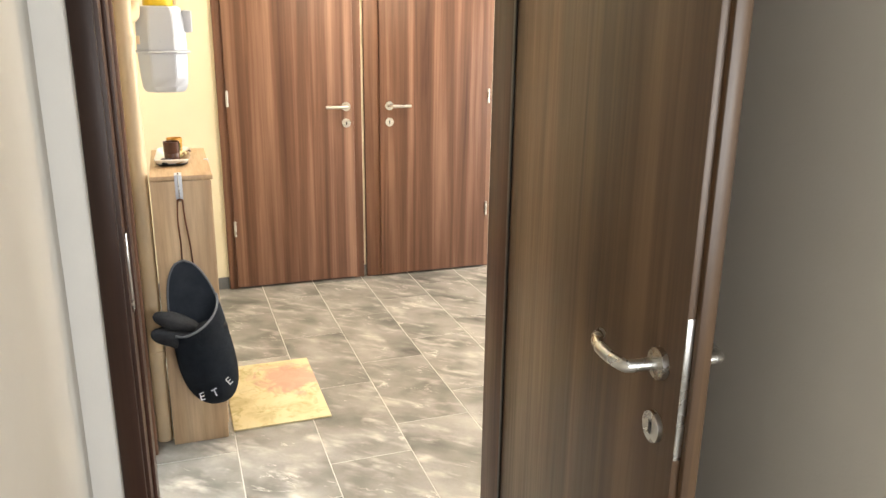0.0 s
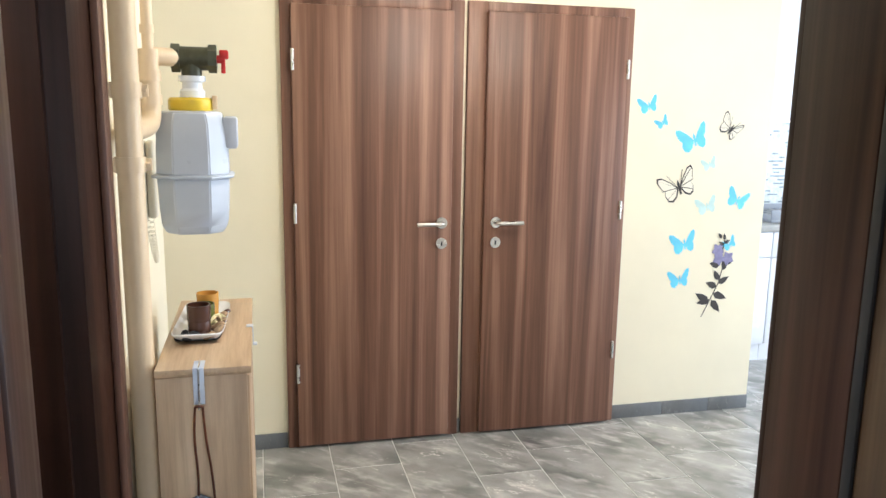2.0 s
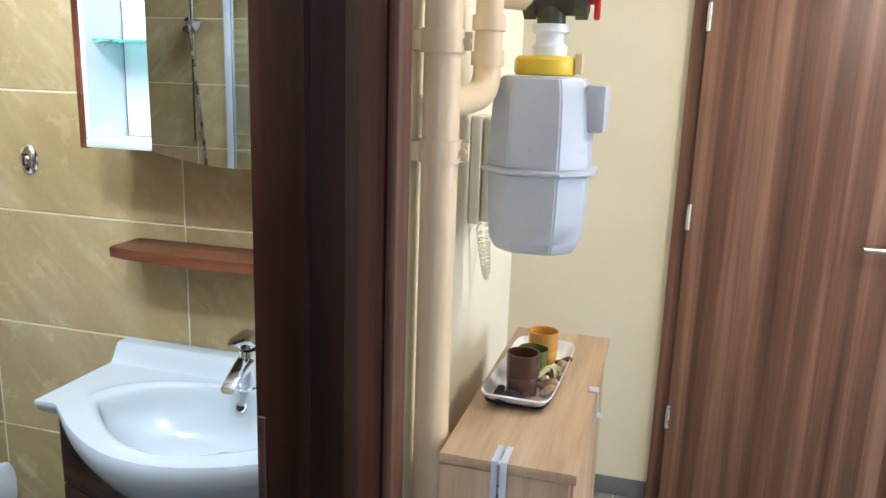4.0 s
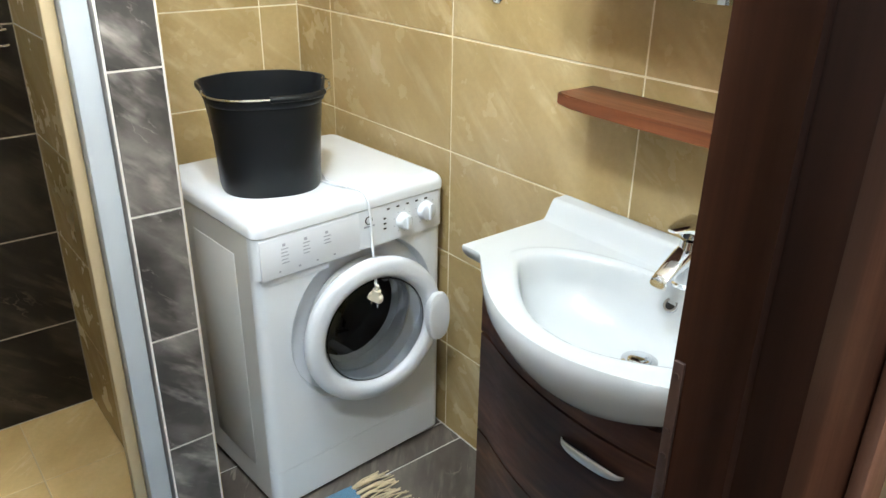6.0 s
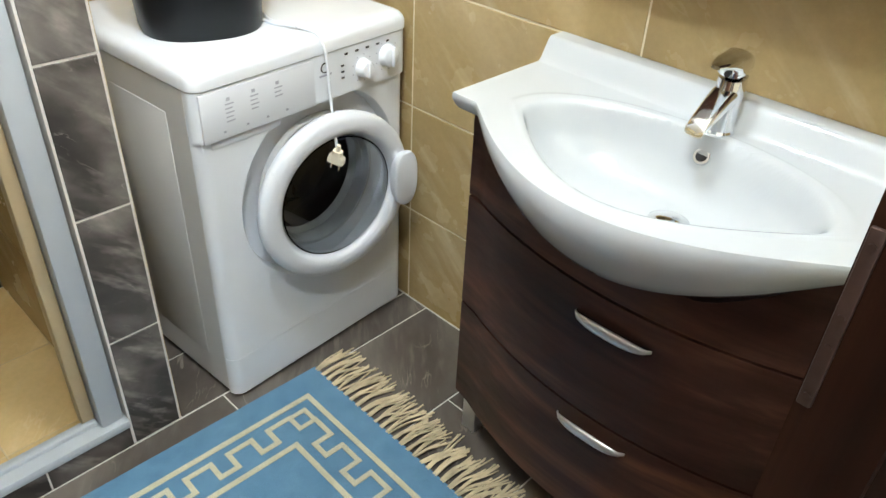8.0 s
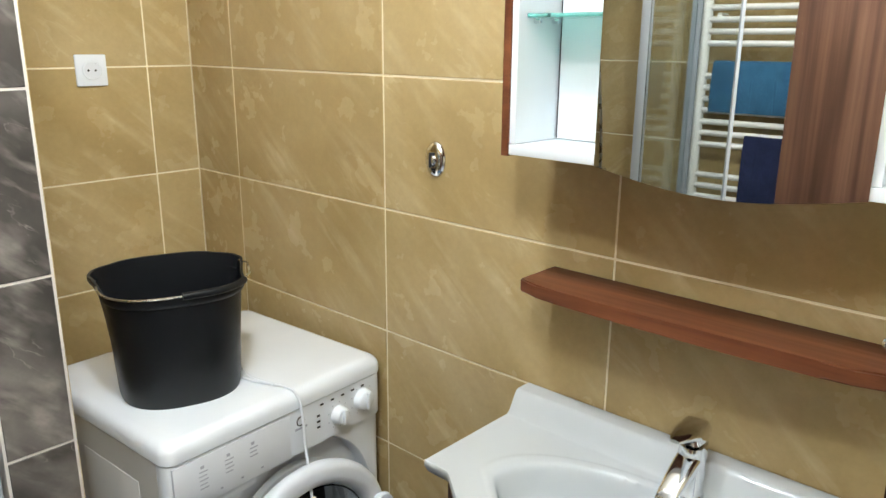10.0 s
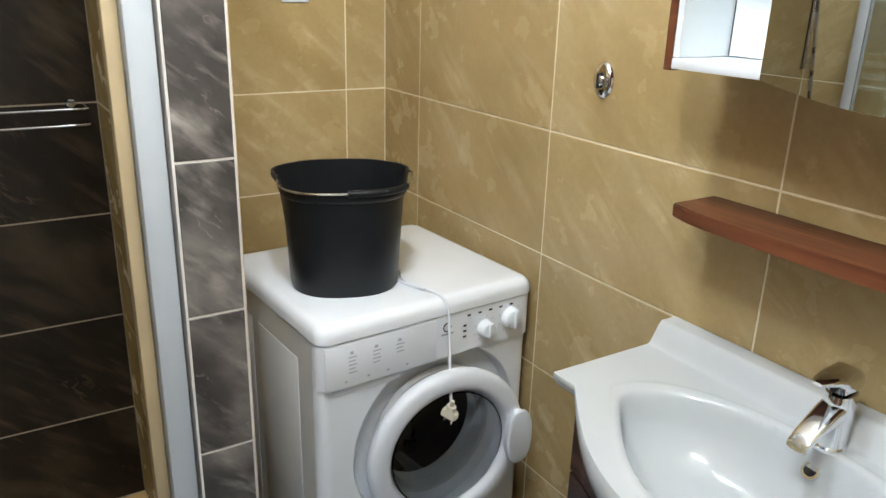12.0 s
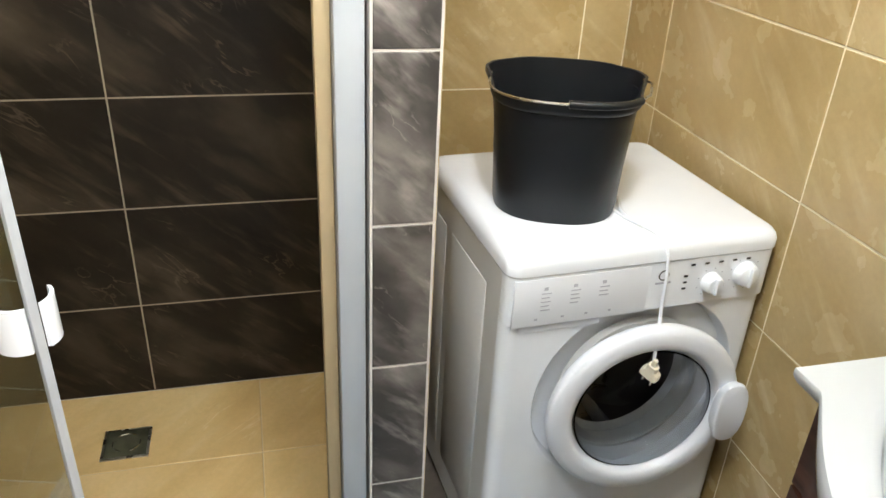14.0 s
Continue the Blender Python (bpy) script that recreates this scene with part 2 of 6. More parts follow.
for _l in list(M_MIRROR.node_tree.links):
    if _l.to_socket.name == "Roughness":
        M_MIRROR.node_tree.links.remove(_l)
M_GLASS = glass_mat("clear_glass", (0.93, 0.97, 0.96))
M_BOWL = glass_mat("door_bowl_glass", (0.74, 0.77, 0.80))
M_GREENGLASS = glass_mat("shelf_glass", (0.45, 0.88, 0.78))
M_WHITEBOARD = plain("white_melamine", (0.74, 0.77, 0.80), 0.4, vary=0.02, relief=0.02)
M_PIPE = plain("cream_gas_paint", (0.72, 0.56, 0.36), 0.4, vary=0.05, relief=0.15, relief_scale=60)
M_METER = plain("grey_white_enamel", (0.54, 0.58, 0.66), 0.32, vary=0.03, relief=0.03)
M_YELLOW = plain("yellow_plastic", (0.78, 0.56, 0.03), 0.4, vary=0.08)
M_RED = plain("red_plastic", (0.58, 0.02, 0.015), 0.4)
M_VALVE = plain("dark_olive_brass", (0.075, 0.075, 0.045), 0.42, 0.4, vary=0.3, scale=30, relief=0.3, relief_scale=90)
M_CREAM = plain("cream_plastic", (0.76, 0.70, 0.56), 0.4, vary=0.04)
M_NAVY = weave("navy_felt", (0.012, 0.018, 0.030), (0.030, 0.040, 0.058), 420.0)
M_NAVYLIGHT = weave("grey_edging", (0.12, 0.13, 0.15), (0.20, 0.21, 0.23), 420.0)
M_DARKCLOTH = weave("black_cloth", (0.012, 0.013, 0.017), (0.035, 0.037, 0.043), 300.0)
M_RUG = weave("blue_rug_cotton", (0.105, 0.245, 0.40), (0.165, 0.335, 0.51), 300.0)
M_RUGCREAM = weave("cream_rug_cotton", (0.68, 0.61, 0.41), (0.82, 0.76, 0.55), 300.0)
M_FRINGE = plain("fringe_cotton", (0.62, 0.52, 0.34), 0.95, vary=0.25, scale=20, relief=0.5, relief_scale=300)
M_LETTER = plain("pale_print", (0.60, 0.62, 0.64), 0.7, relief=0)
M_BLUE = plain("sky_blue_film", (0.16, 0.56, 0.78), 0.6, vary=0.15, scale=20, relief=0)
M_PALE = plain("pale_teal_film", (0.52, 0.68, 0.64), 0.6, vary=0.15, scale=20, relief=0)
M_DARKFILM = plain("black_film", (0.035, 0.028, 0.025), 0.6, vary=0.2, relief=0)
M_IVORY = plain("ivory_film", (0.78, 0.72, 0.58), 0.6, vary=0.06, relief=0)
M_VIOLET = plain("violet_film", (0.22, 0.20, 0.34), 0.6, vary=0.2, scale=30, relief=0)
M_CUPBROWN = plain("brown_glass_wax", (0.075, 0.030, 0.018), 0.25, vary=0.15)
M_CUPGREEN = plain("green_glass_wax", (0.11, 0.125, 0.02), 0.2, vary=0.15)
M_CUPAMBER = plain("amber_glass_wax", (0.60, 0.30, 0.05), 0.25, vary=0.15)
M_SHELL = plain("dried_shell", (0.30, 0.20, 0.11), 0.6, vary=0.6, scale=60, relief=0.4, relief_scale=90)
M_RAFFIA = plain("raffia", (0.70, 0.62, 0.36), 0.8, vary=0.15)
M_DISH = plain("white_glaze", (0.80, 0.79, 0.79), 0.15, vary=0.02, relief=0)
M_TOWELBLUE = weave("teal_terry", (0.02, 0.10, 0.20), (0.04, 0.16, 0.29), 500.0)
M_TOWELNAVY = weave("navy_terry", (0.010, 0.016, 0.06), (0.02, 0.03, 0.10), 500.0)
# beige of the tiles mirrored in the shower's inner profile, put into its colour
M_TILEREFLECT = plain("profile_tile_reflection", (0.40, 0.31, 0.18), 0.5, vary=0.06)
M_RADI = plain("radiator_enamel", (0.80, 0.79, 0.74), 0.3, vary=0.02, relief=0)
M_KITCHEN = plain("white_gloss_front", (0.82, 0.83, 0.86), 0.25, vary=0.02, relief=0)
M_COUNTER = stone("grey_worktop", (0.30, 0.29, 0.27), (0.42, 0.41, 0.38), (0.6, 0.58, 0.55), 0.35, 12.0, 0.3)
M_MOSAIC = plain("pale_mosaic", (0.72, 0.76, 0.76), 0.2, vary=0.18, scale=40, relief=0)
M_MOSAICDARK = plain("grey_mosaic", (0.32, 0.38, 0.40), 0.2, vary=0.2, scale=40, relief=0)
M_LED = glow("led_strip_light", (1.0, 0.96, 0.88), 5.0)
M_LAMP = glow("lamp_diffuser_light", (1.0, 0.95, 0.88), 5.0)


def mat_rose():
    """Yellow printed mat with soft pink blooms and olive blotches."""
    m, nt, b = shader("rose_print_mat", 0.95)
    v = coords(nt)
    col = ramp(nt, noise_of(nt, v, 9.0, 5.0, 0.6, 0.8), (0.36, (0.56, 0.47, 0.25)), (0.5, (0.70, 0.61, 0.36)), (0.64, (0.72, 0.64, 0.41)))
    olive = ramp(nt, noise_of(nt, v, 16.0, 4.0, 0.6, 1.0), (0.56, (0, 0, 0)), (0.66, (0.5, 0.5, 0.5)))
    col = mix(nt, "MIX", olive, col, (0.36, 0.30, 0.10))
    sep = nt.nodes.new("ShaderNodeVectorMath")
    sep.operation = "DISTANCE"
    nt.links.new(v, sep.inputs[0])
    sep.inputs[1].default_value = (0.09, 0.10, 0.0)
    wob = nt.nodes.new("ShaderNodeMath")
    wob.operation = "MULTIPLY_ADD"
    nt.links.new(noise_of(nt, v, 11.0, 4.0, 0.6, 1.0), wob.inputs[0])
    wob.inputs[1].default_value = 0.42
    nt.links.new(sep.outputs["Value"], wob.inputs[2])
    bloom = ramp(nt, wob.outputs[0], (0.30, (0.75, 0.75, 0.75)), (0.38, (0, 0, 0)))
    col = mix(nt, "MIX", bloom, col, (0.58, 0.30, 0.25))
    nt.links.new(col, b.inputs["Base Color"])
    bump(nt, b, noise_of(nt, v, 420.0, 2.0), 0.6, 0.002)
    return m


M_MAT = mat_rose()

# ---- mesh helpers ----
def box(bm, lo, hi, bev=0.0, seg=2):
    m = Matrix.Translation([(a + b) / 2 for a, b in zip(lo, hi)]) @ Matrix.Diagonal((*[b - a for a, b in zip(lo, hi)], 1))
    made = bmesh.ops.create_cube(bm, size=1, matrix=m)["verts"]
    if bev:
        edges = list({e for v in made for e in v.link_edges})
        bmesh.ops.bevel(bm, geom=edges, offset=bev, segments=seg, profile=0.5, affect="EDGES")
    return bm


def one_box(lo, hi, bev=0.0, seg=2):
    return box(bmesh.new(), lo, hi, bev, seg)


def rod(bm, a, b, r, seg=20, r2=None):
    a, b = Vector(a), Vector(b)
    d = b - a
    m = Matrix.Translation((a + b) / 2) @ d.to_track_quat("Z", "Y").to_matrix().to_4x4()
    bmesh.ops.create_cone(bm, cap_ends=True, segments=seg, radius1=r, radius2=r if r2 is None else r2, depth=d.length, matrix=m)
    return bm


def loft(bm, rings, caps=(True, True), closed=True):
    vs = [[bm.verts.new(p) for p in ring] for ring in rings]
    n = len(vs[0])
    for a, b in zip(vs, vs[1:]):
        for i in range(n if closed else n - 1):
            bm.faces.new((a[i], a[(i + 1) % n], b[(i + 1) % n], b[i]))
    if caps[0]:
        bm.faces.new(vs[0][::-1])
    if caps[1]:
        bm.faces.new(vs[-1])
    return bm


def smooth_path(pts, n=8):
    pts = [Vector(p) for p in pts]
    p = [pts[0] * 2 - pts[1], *pts, pts[-1] * 2 - pts[-2]]
    out = []
    for i in range(1, len(p) - 2):
        for k in range(n):
            t = k / n
            a, b, c, d = p[i - 1:i + 3]
            out.append(0.5 * (2 * b + (c - a) * t + (2 * a - 5 * b + 4 * c - d) * t * t + (3 * b - a - 3 * c + d) * t ** 3))
    return out + [pts[-1]]


def tube(bm, pts, r, seg=10, caps=True):
    pts = [Vector(p) for p in pts]
    rings, up = [], None
    for i, p in enumerate(pts):
        d = (pts[min(i + 1, len(pts) - 1)] - pts[max(i - 1, 0)]).normalized()
        if up is None:
            up = d.orthogonal().normalized()
        side = d.cross(up).normalized()
        up = side.cross(d).normalized()
        rad = r[i] if isinstance(r, (list, tuple)) else r
        rings.append([p + rad * (math.cos(a) * side + math.sin(a) * up) for a in (2 * math.pi * k / seg for k in range(seg))])
    return loft(bm, rings, (caps, caps))


def lathe(bm, profile, m=None, seg=32, caps=(True, True)):
    m = m or Matrix()
    rings = [[m @ Vector((r * math.cos(a), r * math.sin(a), z)) for a in (2 * math.pi * k / seg for k in range(seg))] for r, z in profile]
    return loft(bm, rings, caps)


def slab(bm, outline, z0, z1, m=None):
    m = m or Matrix()
    return loft(bm, [[m @ Vector((x, y, z)) for x, y in outline] for z in (z0, z1)])


def oval(cx, cy, rx, ry, n=40, power=2.0):
    out = []
    for k in range(n):
        a = 2 * math.pi * k / n
        c, s = math.cos(a), math.sin(a)
        out.append((cx + rx * math.copysign(abs(c) ** (2 / power), c), cy + ry * math.copysign(abs(s) ** (2 / power), s)))
    return out


def finish(name, bm, material, soft=False):
    bmesh.ops.recalc_face_normals(bm, faces=bm.faces)
    me = bpy.data.meshes.new(name)
    bm.to_mesh(me)
    bm.free()
    me.materials.append(material)
    if soft:
        me.shade_smooth()
        me.set_sharp_from_angle(angle=radians(38))
    return me


def part(name, bm, material, parent, label="", soft=True):
    ob = new(name, finish(name, bm, material, soft))
    ob.parent = parent
    return tagged(ob, label)


def thing(name, m, label, category, group="", kind=""):
    ob = new(name)
    ob.empty_display_size = 0.1
    ob.matrix_basis = m
    return tagged(ob, label, category, group, kind)


def solid(name, bm, material, label, category, kind="", m=None, soft=True, group=""):
    ob = new(name, finish(name, bm, material, soft))
    if m is not None:
        ob.matrix_basis = m
    return tagged(ob, label, category, group, kind)


def cut_spans(lo, hi, first, step, gap):
    """The stretches between joints at first + k * step, from lo to hi."""
    k = math.floor((lo - first) / step)
    cuts = [lo] + [first + i * step for i in range(k, k + 60) if lo + 0.012 < first + i * step < hi - 0.012] + [hi]
    return [(a + gap / 2, b - gap / 2) for a, b in zip(cuts, cuts[1:])]


TILE_MESHES = {}


def tile_mesh(w, h, d, material):
    key = (round(w, 4), round(h, 4), d, material.name)
    if key not in TILE_MESHES:
        bm = bmesh.new()
        e = 0.0012
        loft(bm, [[(-w / 2, -h / 2, 0), (w / 2, -h / 2, 0), (w / 2, h / 2, 0), (-w / 2, h / 2, 0)],
                  [(-w / 2, -h / 2, d - e), (w / 2, -h / 2, d - e), (w / 2, h / 2, d - e), (-w / 2, h / 2, d - e)],
                  [(-w / 2 + e, -h / 2 + e, d), (w / 2 - e, -h / 2 + e, d), (w / 2 - e, h / 2 - e, d), (-w / 2 + e, h / 2 - e, d)]], (False, True))
        TILE_MESHES[key] = finish("tile", bm, material)
    return TILE_MESHES[key]


def lay(parent, base, us, vs, material, d=0.0018, name="tile"):
    """Tiles on the plane of the pose base, over every stretch of us and vs."""
    for u0, u1 in us:
        for v0, v1 in vs:
            ob = new(name, tile_mesh(u1 - u0, v1 - v0, d, material))
            ob.parent = parent
            ob.matrix_basis = base @ pose((u0 + u1) / 2, (v0 + v1) / 2, 0)


# ---- shell ----
H, W = 0.302, 0.603
CEIL = 2.55
NORTH, WEST, BATH_EAST, SOUTH = 3.335, -2.277, -0.277, 1.30
HALL_WEST, HALL_FAR = -0.135, 4.60
ROOM_FACE, HALL_NEAR = 1.82, 1.965

# hall
bm = bmesh.new()
for lo, hi in (((-0.60, HALL_FAR, 0), (0.285, 4.72, CEIL)), ((1.09, HALL_FAR, 0), (1.125, 4.72, CEIL)), ((1.935, HALL_FAR, 0), (2.765, 4.72, CEIL)),
               ((0.285, HALL_FAR, 2.06), (1.09, 4.72, CEIL)), ((1.125, HALL_FAR, 2.06), (1.935, 4.72, CEIL)), ((0.285, 4.66, 0), (1.09, 4.72, 2.06)), ((1.125, 4.66, 0), (1.935, 4.72, 2.06))):
    box(bm, lo, hi)
solid("wall_north", bm, M_HALLWALL, "cream painted hall wall with two closed doors", "wall", "structure", soft=False)
bm = bmesh.new()
for lo, hi in (((BATH_EAST, 2.832, 0), (HALL_WEST, 3.70, CEIL)), ((BATH_EAST, 2.05, 2.062), (HALL_WEST, 2.832, CEIL)), ((BATH_EAST, HALL_NEAR, 0), (HALL_WEST - 0.001, 2.05, CEIL))):
    box(bm, lo, hi)
solid("wall_west", bm, M_HALLWALL, "cream painted hall wall with the bathroom doorway", "wall", "structure", soft=False)
solid("wall_niche", one_box((-0.60, 3.70, 0), (-0.48, HALL_FAR, CEIL)), M_HALLWALL, "cream painted wall set back past the corner", "wall", "structure", soft=False)
bm = bmesh.new()
box(bm, (-0.277, ROOM_FACE + 0.004, 0), (-0.135, HALL_NEAR, CEIL))
box(bm, (0.855, ROOM_FACE, 0), (5.0, HALL_NEAR, CEIL))
box(bm, (-0.135, ROOM_FACE, 2.06), (0.855, HALL_NEAR, CEIL))
solid("wall_south", bm, M_ROOMWALL, "painted partition wall with the bedroom doorway", "wall", "structure", soft=False)
bm = bmesh.new()
for lo, hi in (((5.0, ROOM_FACE, 0), (5.14, 2.15, CEIL)), ((5.0, 4.25, 0), (5.14, 4.9, CEIL)), ((5.0, 2.15, 2.4), (5.14, 4.25, CEIL)), ((5.0, 2.15, 0), (5.14, 4.25, 0.3)),
               ((5.0, 5.7, 0), (5.14, 5.97, CEIL)), ((5.0, 4.9, 0), (5.14, 5.7, 0.9)), ((5.0, 4.9, 2.1), (5.14, 5.7, CEIL))):
    box(bm, lo, hi)
solid("wall_east", bm, M_HALLWALL, "cream outer wall with two window openings", "wall", "structure", soft=False)
solid("wall_kitchen", one_box((2.65, 5.85, 0), (5.0, 5.97, CEIL)), M_WHITEWALL, "white kitchen wall behind the cabinets", "wall", "structure", soft=False)
solid("wall_kitchen_side", one_box((2.65, 4.72, 0), (2.765, 5.85, CEIL)), M_WHITEWALL, "white kitchen side wall", "wall", "structure", soft=False)
# bedroom
bm = bmesh.new()
for lo, hi in (((-0.34, -1.2, 0), (-0.22, ROOM_FACE, CEIL)), ((2.3, -1.2, 0), (2.42, ROOM_FACE, CEIL)), ((-0.34, -1.32, 0), (0.5, -1.2, CEIL)), ((1.8, -1.32, 0), (2.42, -1.2, CEIL)),
               ((0.5, -1.32, 0), (1.8, -1.2, 0.8)), ((0.5, -1.32, 2.1), (1.8, -1.2, CEIL))):
    box(bm, lo, hi)
solid("wall_bedroom", bm, M_ROOMWALL, "off-white painted bedroom walls", "wall", "structure", soft=False)
solid("wall_bedroom_side", one_box((1.0, 0.45, 0), (1.12, ROOM_FACE, CEIL)), M_ROOMWALL, "off-white painted wall beside the open door", "wall", "structure", soft=False)
solid("ceiling", one_box((-2.5, -1.4, CEIL), (5.2, 6.0, CEIL + 0.12)), M_CEIL, "white painted ceiling", "ceiling", "structure", soft=False)
hall_floor = solid("floor", one_box((-2.45, -1.4, -0.12), (5.2, 6.0, -0.0018)), M_FGROUT, "grey marbled tile floor with pale joints", "floor", "structure", soft=False)

solid("wall_return", one_box((-0.2195, ROOM_FACE - 0.004, 0), (-0.153, ROOM_FACE + 0.0035, CEIL)), M_WHITEWALL, "narrow white wall return beside the door frame", "wall", "structure", soft=False)
# bathroom walls
wall_bn = solid("wall_bath_north", one_box((WEST - 0.12, NORTH + 0.0018, 0), (BATH_EAST - 0.001, 3.70, CEIL)), M_YGROUT, "beige marbled tile wall above washing machine and washbasin", "wall", "structure", soft=False)
wall_bw = solid("wall_bath_west", one_box((WEST - 0.12, SOUTH, 0), (WEST - 0.0018, NORTH + 0.001, CEIL)), M_DGROUT, "dark and beige tiled bathroom wall", "wall", "structure", soft=False)
wall_bs = solid("wall_bath_south", one_box((WEST - 0.12, SOUTH - 0.12, 0), (-0.40, SOUTH - 0.0018, CEIL)), M_YGROUT, "beige tiled wall behind the towel radiator", "wall", "structure", soft=False)
bm = bmesh.new()
box(bm, (-0.40, SOUTH - 0.12, 0), (-0.345, 1.965, CEIL))
box(bm, (-0.345, 1.82, 0), (-0.278, 2.04, CEIL))
solid("wall_bath_east", bm, M_YGROUT, "beige bathroom wall beside the door", "wall", "structure", soft=False)
wall_bp = solid("wall_partition", one_box((WEST - 0.001, 2.4918, 0), (-1.4798, 2.6082, CEIL)), M_PGROUT, "tiled partition wall between shower and washing machine", "wall", "structure", soft=False)

# door trims
def hall_frame(name, x0, x1, left, right, label):
    fr = thing(name, Matrix(), label, "door frame", kind="structure")
    part("jamb", one_box((x0, 4.575, 0), (x0 + left, 4.70, 2.085), 0.004), M_DOOR, fr)
    part("jamb", one_box((x1 - right, 4.575, 0), (x1, 4.70, 2.085), 0.004), M_DOOR, fr)
    part("head", one_box((x0 + left, 4.575, 2.03), (x1 - right, 4.70, 2.085), 0.004), M_DOOR, fr)


hall_frame("door_frame_1", 0.275, 1.10, 0.055, 0.065, "walnut door frame in the cream hall wall")
hall_frame("door_frame_2", 1.118, 1.945, 0.095, 0.05, "walnut door frame beside the other door")

fr = thing("door_frame_3", Matrix(), "dark walnut door frame of the bedroom", "door frame", kind="structure")
part("jamb", one_box((-0.135, 1.815, 0), (-0.095, 1.968, 2.06), 0.003), M_FRAMEBROWN, fr)
part("casing", one_box((-0.152, 1.80, 0), (-0.104, 1.818, 2.12), 0.004), M_FRAMEBROWN, fr)
part("stop", one_box((-0.1345, 1.969, 0), (-0.090, 2.058, 2.10), 0.003), M_FRAMEBROWN, fr)
part("bead", one_box((-0.095, 1.895, 0), (-0.086, 1.909, 2.02), 0.002), M_FRAMEBROWN, fr)
part("jamb", one_box((0.823, 1.83, 0), (0.855, 1.968, 2.06), 0.003), M_FRAMEBROWN, fr)
part("casing", one_box((0.83, 1.805, 0), (0.93, 1.83, 2.12), 0.004), M_FRAMEBROWN, fr)
part("casing", one_box((0.828, 1.968, 0), (0.91, 1.985, 2.12), 0.004), M_FRAMEBROWN, fr)
part("head", one_box((-0.095, 1.815, 2.02), (0.823, 1.968, 2.06), 0.003), M_FRAMEBROWN, fr)
strike = part("strike_plate", one_box((-0.0955, 1.858, 0.885), (-0.0905, 1.882, 1.07), 0.002), M_STEEL, fr, "steel strike plate")

fr = thing("door_frame_4", Matrix(), "walnut door frame of the bathroom, darkened for shade", "door frame", kind="structure")
# jambs and head carry the shaded colour; the hall-side casing does not
part("jamb", slab(bmesh.new(), [(-0.279, 2.657), (-0.205, 2.657), (-0.203, 2.667), (-0.160, 2.677), (-0.150, 2.714), (-0.138, 2.760), (-0.138, 2.83), (-0.279, 2.83)], 0, 2.06), M_FRAMESHADE, fr)
part("casing", one_box((-0.1375, 2.762, 0), (-0.121, 2.818, 2.13), 0.005), M_DOOR, fr)
part("casing", one_box((-0.292, 2.745, 0), (-0.2785, 2.81, 2.12), 0.004), M_FRAMESHADE, fr)
part("jamb", one_box((-0.279, 2.051, 0), (-0.137, 2.062, 2.06), 0.003), M_FRAMESHADE, fr)
part("head", one_box((-0.279, 2.062, 2.03), (-0.137, 2.656, 2.06), 0.003), M_FRAMESHADE, fr)
bs = part("strike_plate", one_box((-0.2775, 2.653, 0.940), (-0.265, 2.658, 1.115), 0.002), M_OLDSTEEL, fr, "worn steel strike plate with screws")
for z in (0.953, 1.005, 1.035, 1.10):
    part("screw", rod(bmesh.new(), (-0.271, 2.654, z), (-0.271, 2.6518, z), 0.0032, 12), M_OLDSTEEL, bs)

# thresholds and skirting
solid("threshold", one_box((-0.278, 2.063, -0.002), (-0.14, 2.656, 0.005), 0.002), M_SILVER, "metal strip on the bathroom threshold", "threshold", "structure")
sk = thing("baseboard", Matrix(), "grey tile skirting along the hall wall", "baseboard", kind="structure")
for x0, x1 in ((-0.48, -0.16), (-0.157, 0.272), (1.101, 1.117), (1.947, 2.24), (2.243, 2.52), (2.523, 2.762)):
    part("skirting_tile", one_box((x0, 4.588, 0), (x1, 4.60, 0.072), 0.001), M_SKIRT, sk)

# ---- doors ----
def lever(parent, at, side, reach, curved=False):
    """A lever handle with a rose; side: unit way out of the leaf; reach: unit way the lever points."""
    at, side, reach = Vector(at), Vector(side), Vector(reach)
    if curved:
        run = ((0.004, 0.0), (0.030, 0.0), (0.056, 0.0), (0.062, 0.006), (0.068, 0.030), (0.070, 0.060), (0.066, 0.090), (0.056, 0.116), (0.044, 0.134))
    else:
        run = ((0.004, 0.0), (0.034, 0.0), (0.047, 0.010), (0.050, 0.035), (0.050, 0.080), (0.047, 0.125))
    h = part("handle", tube(bmesh.new(), smooth_path([at + side * u + reach * v for u, v in run], 6), 0.0105 if curved else 0.0095, 14), M_STEEL, parent, "brushed steel lever handle")
    part("rose", rod(bmesh.new(), at, at + side * 0.010, 0.026, 28), M_STEEL, h)
    return h


def key_rose(parent, at, side):
    at, side = Vector(at), Vector(side)
    k = part("keyhole_rose", rod(bmesh.new(), at, at + side * 0.009, 0.026, 28), M_STEEL, parent, "round steel keyhole rose")
    across = Vector((0, 0, 1)).cross(side)
    bm = bmesh.new()
    c = at + side * 0.0095
    lo, hi = c - across * 0.0035 - Vector((0, 0, 0.011)), c + across * 0.0035 + Vector((0, 0, 0.009)) + side * 0.0008
    box(bm, [min(a, b) for a, b in zip(lo, hi)], [max(a, b) for a, b in zip(lo, hi)])
    part("keyhole", bm, M_RUBBER, k)


def hinge(parent, x, y, z):
    bm = bmesh.new()
    rod(bm, (x, y, z - 0.045), (x, y, z + 0.045), 0.0075, 12)
    rod(bm, (x, y, z - 0.001), (x, y, z + 0.001), 0.0085, 12)
    part("hinge", bm, M_STEEL, parent, "bright steel hinge")


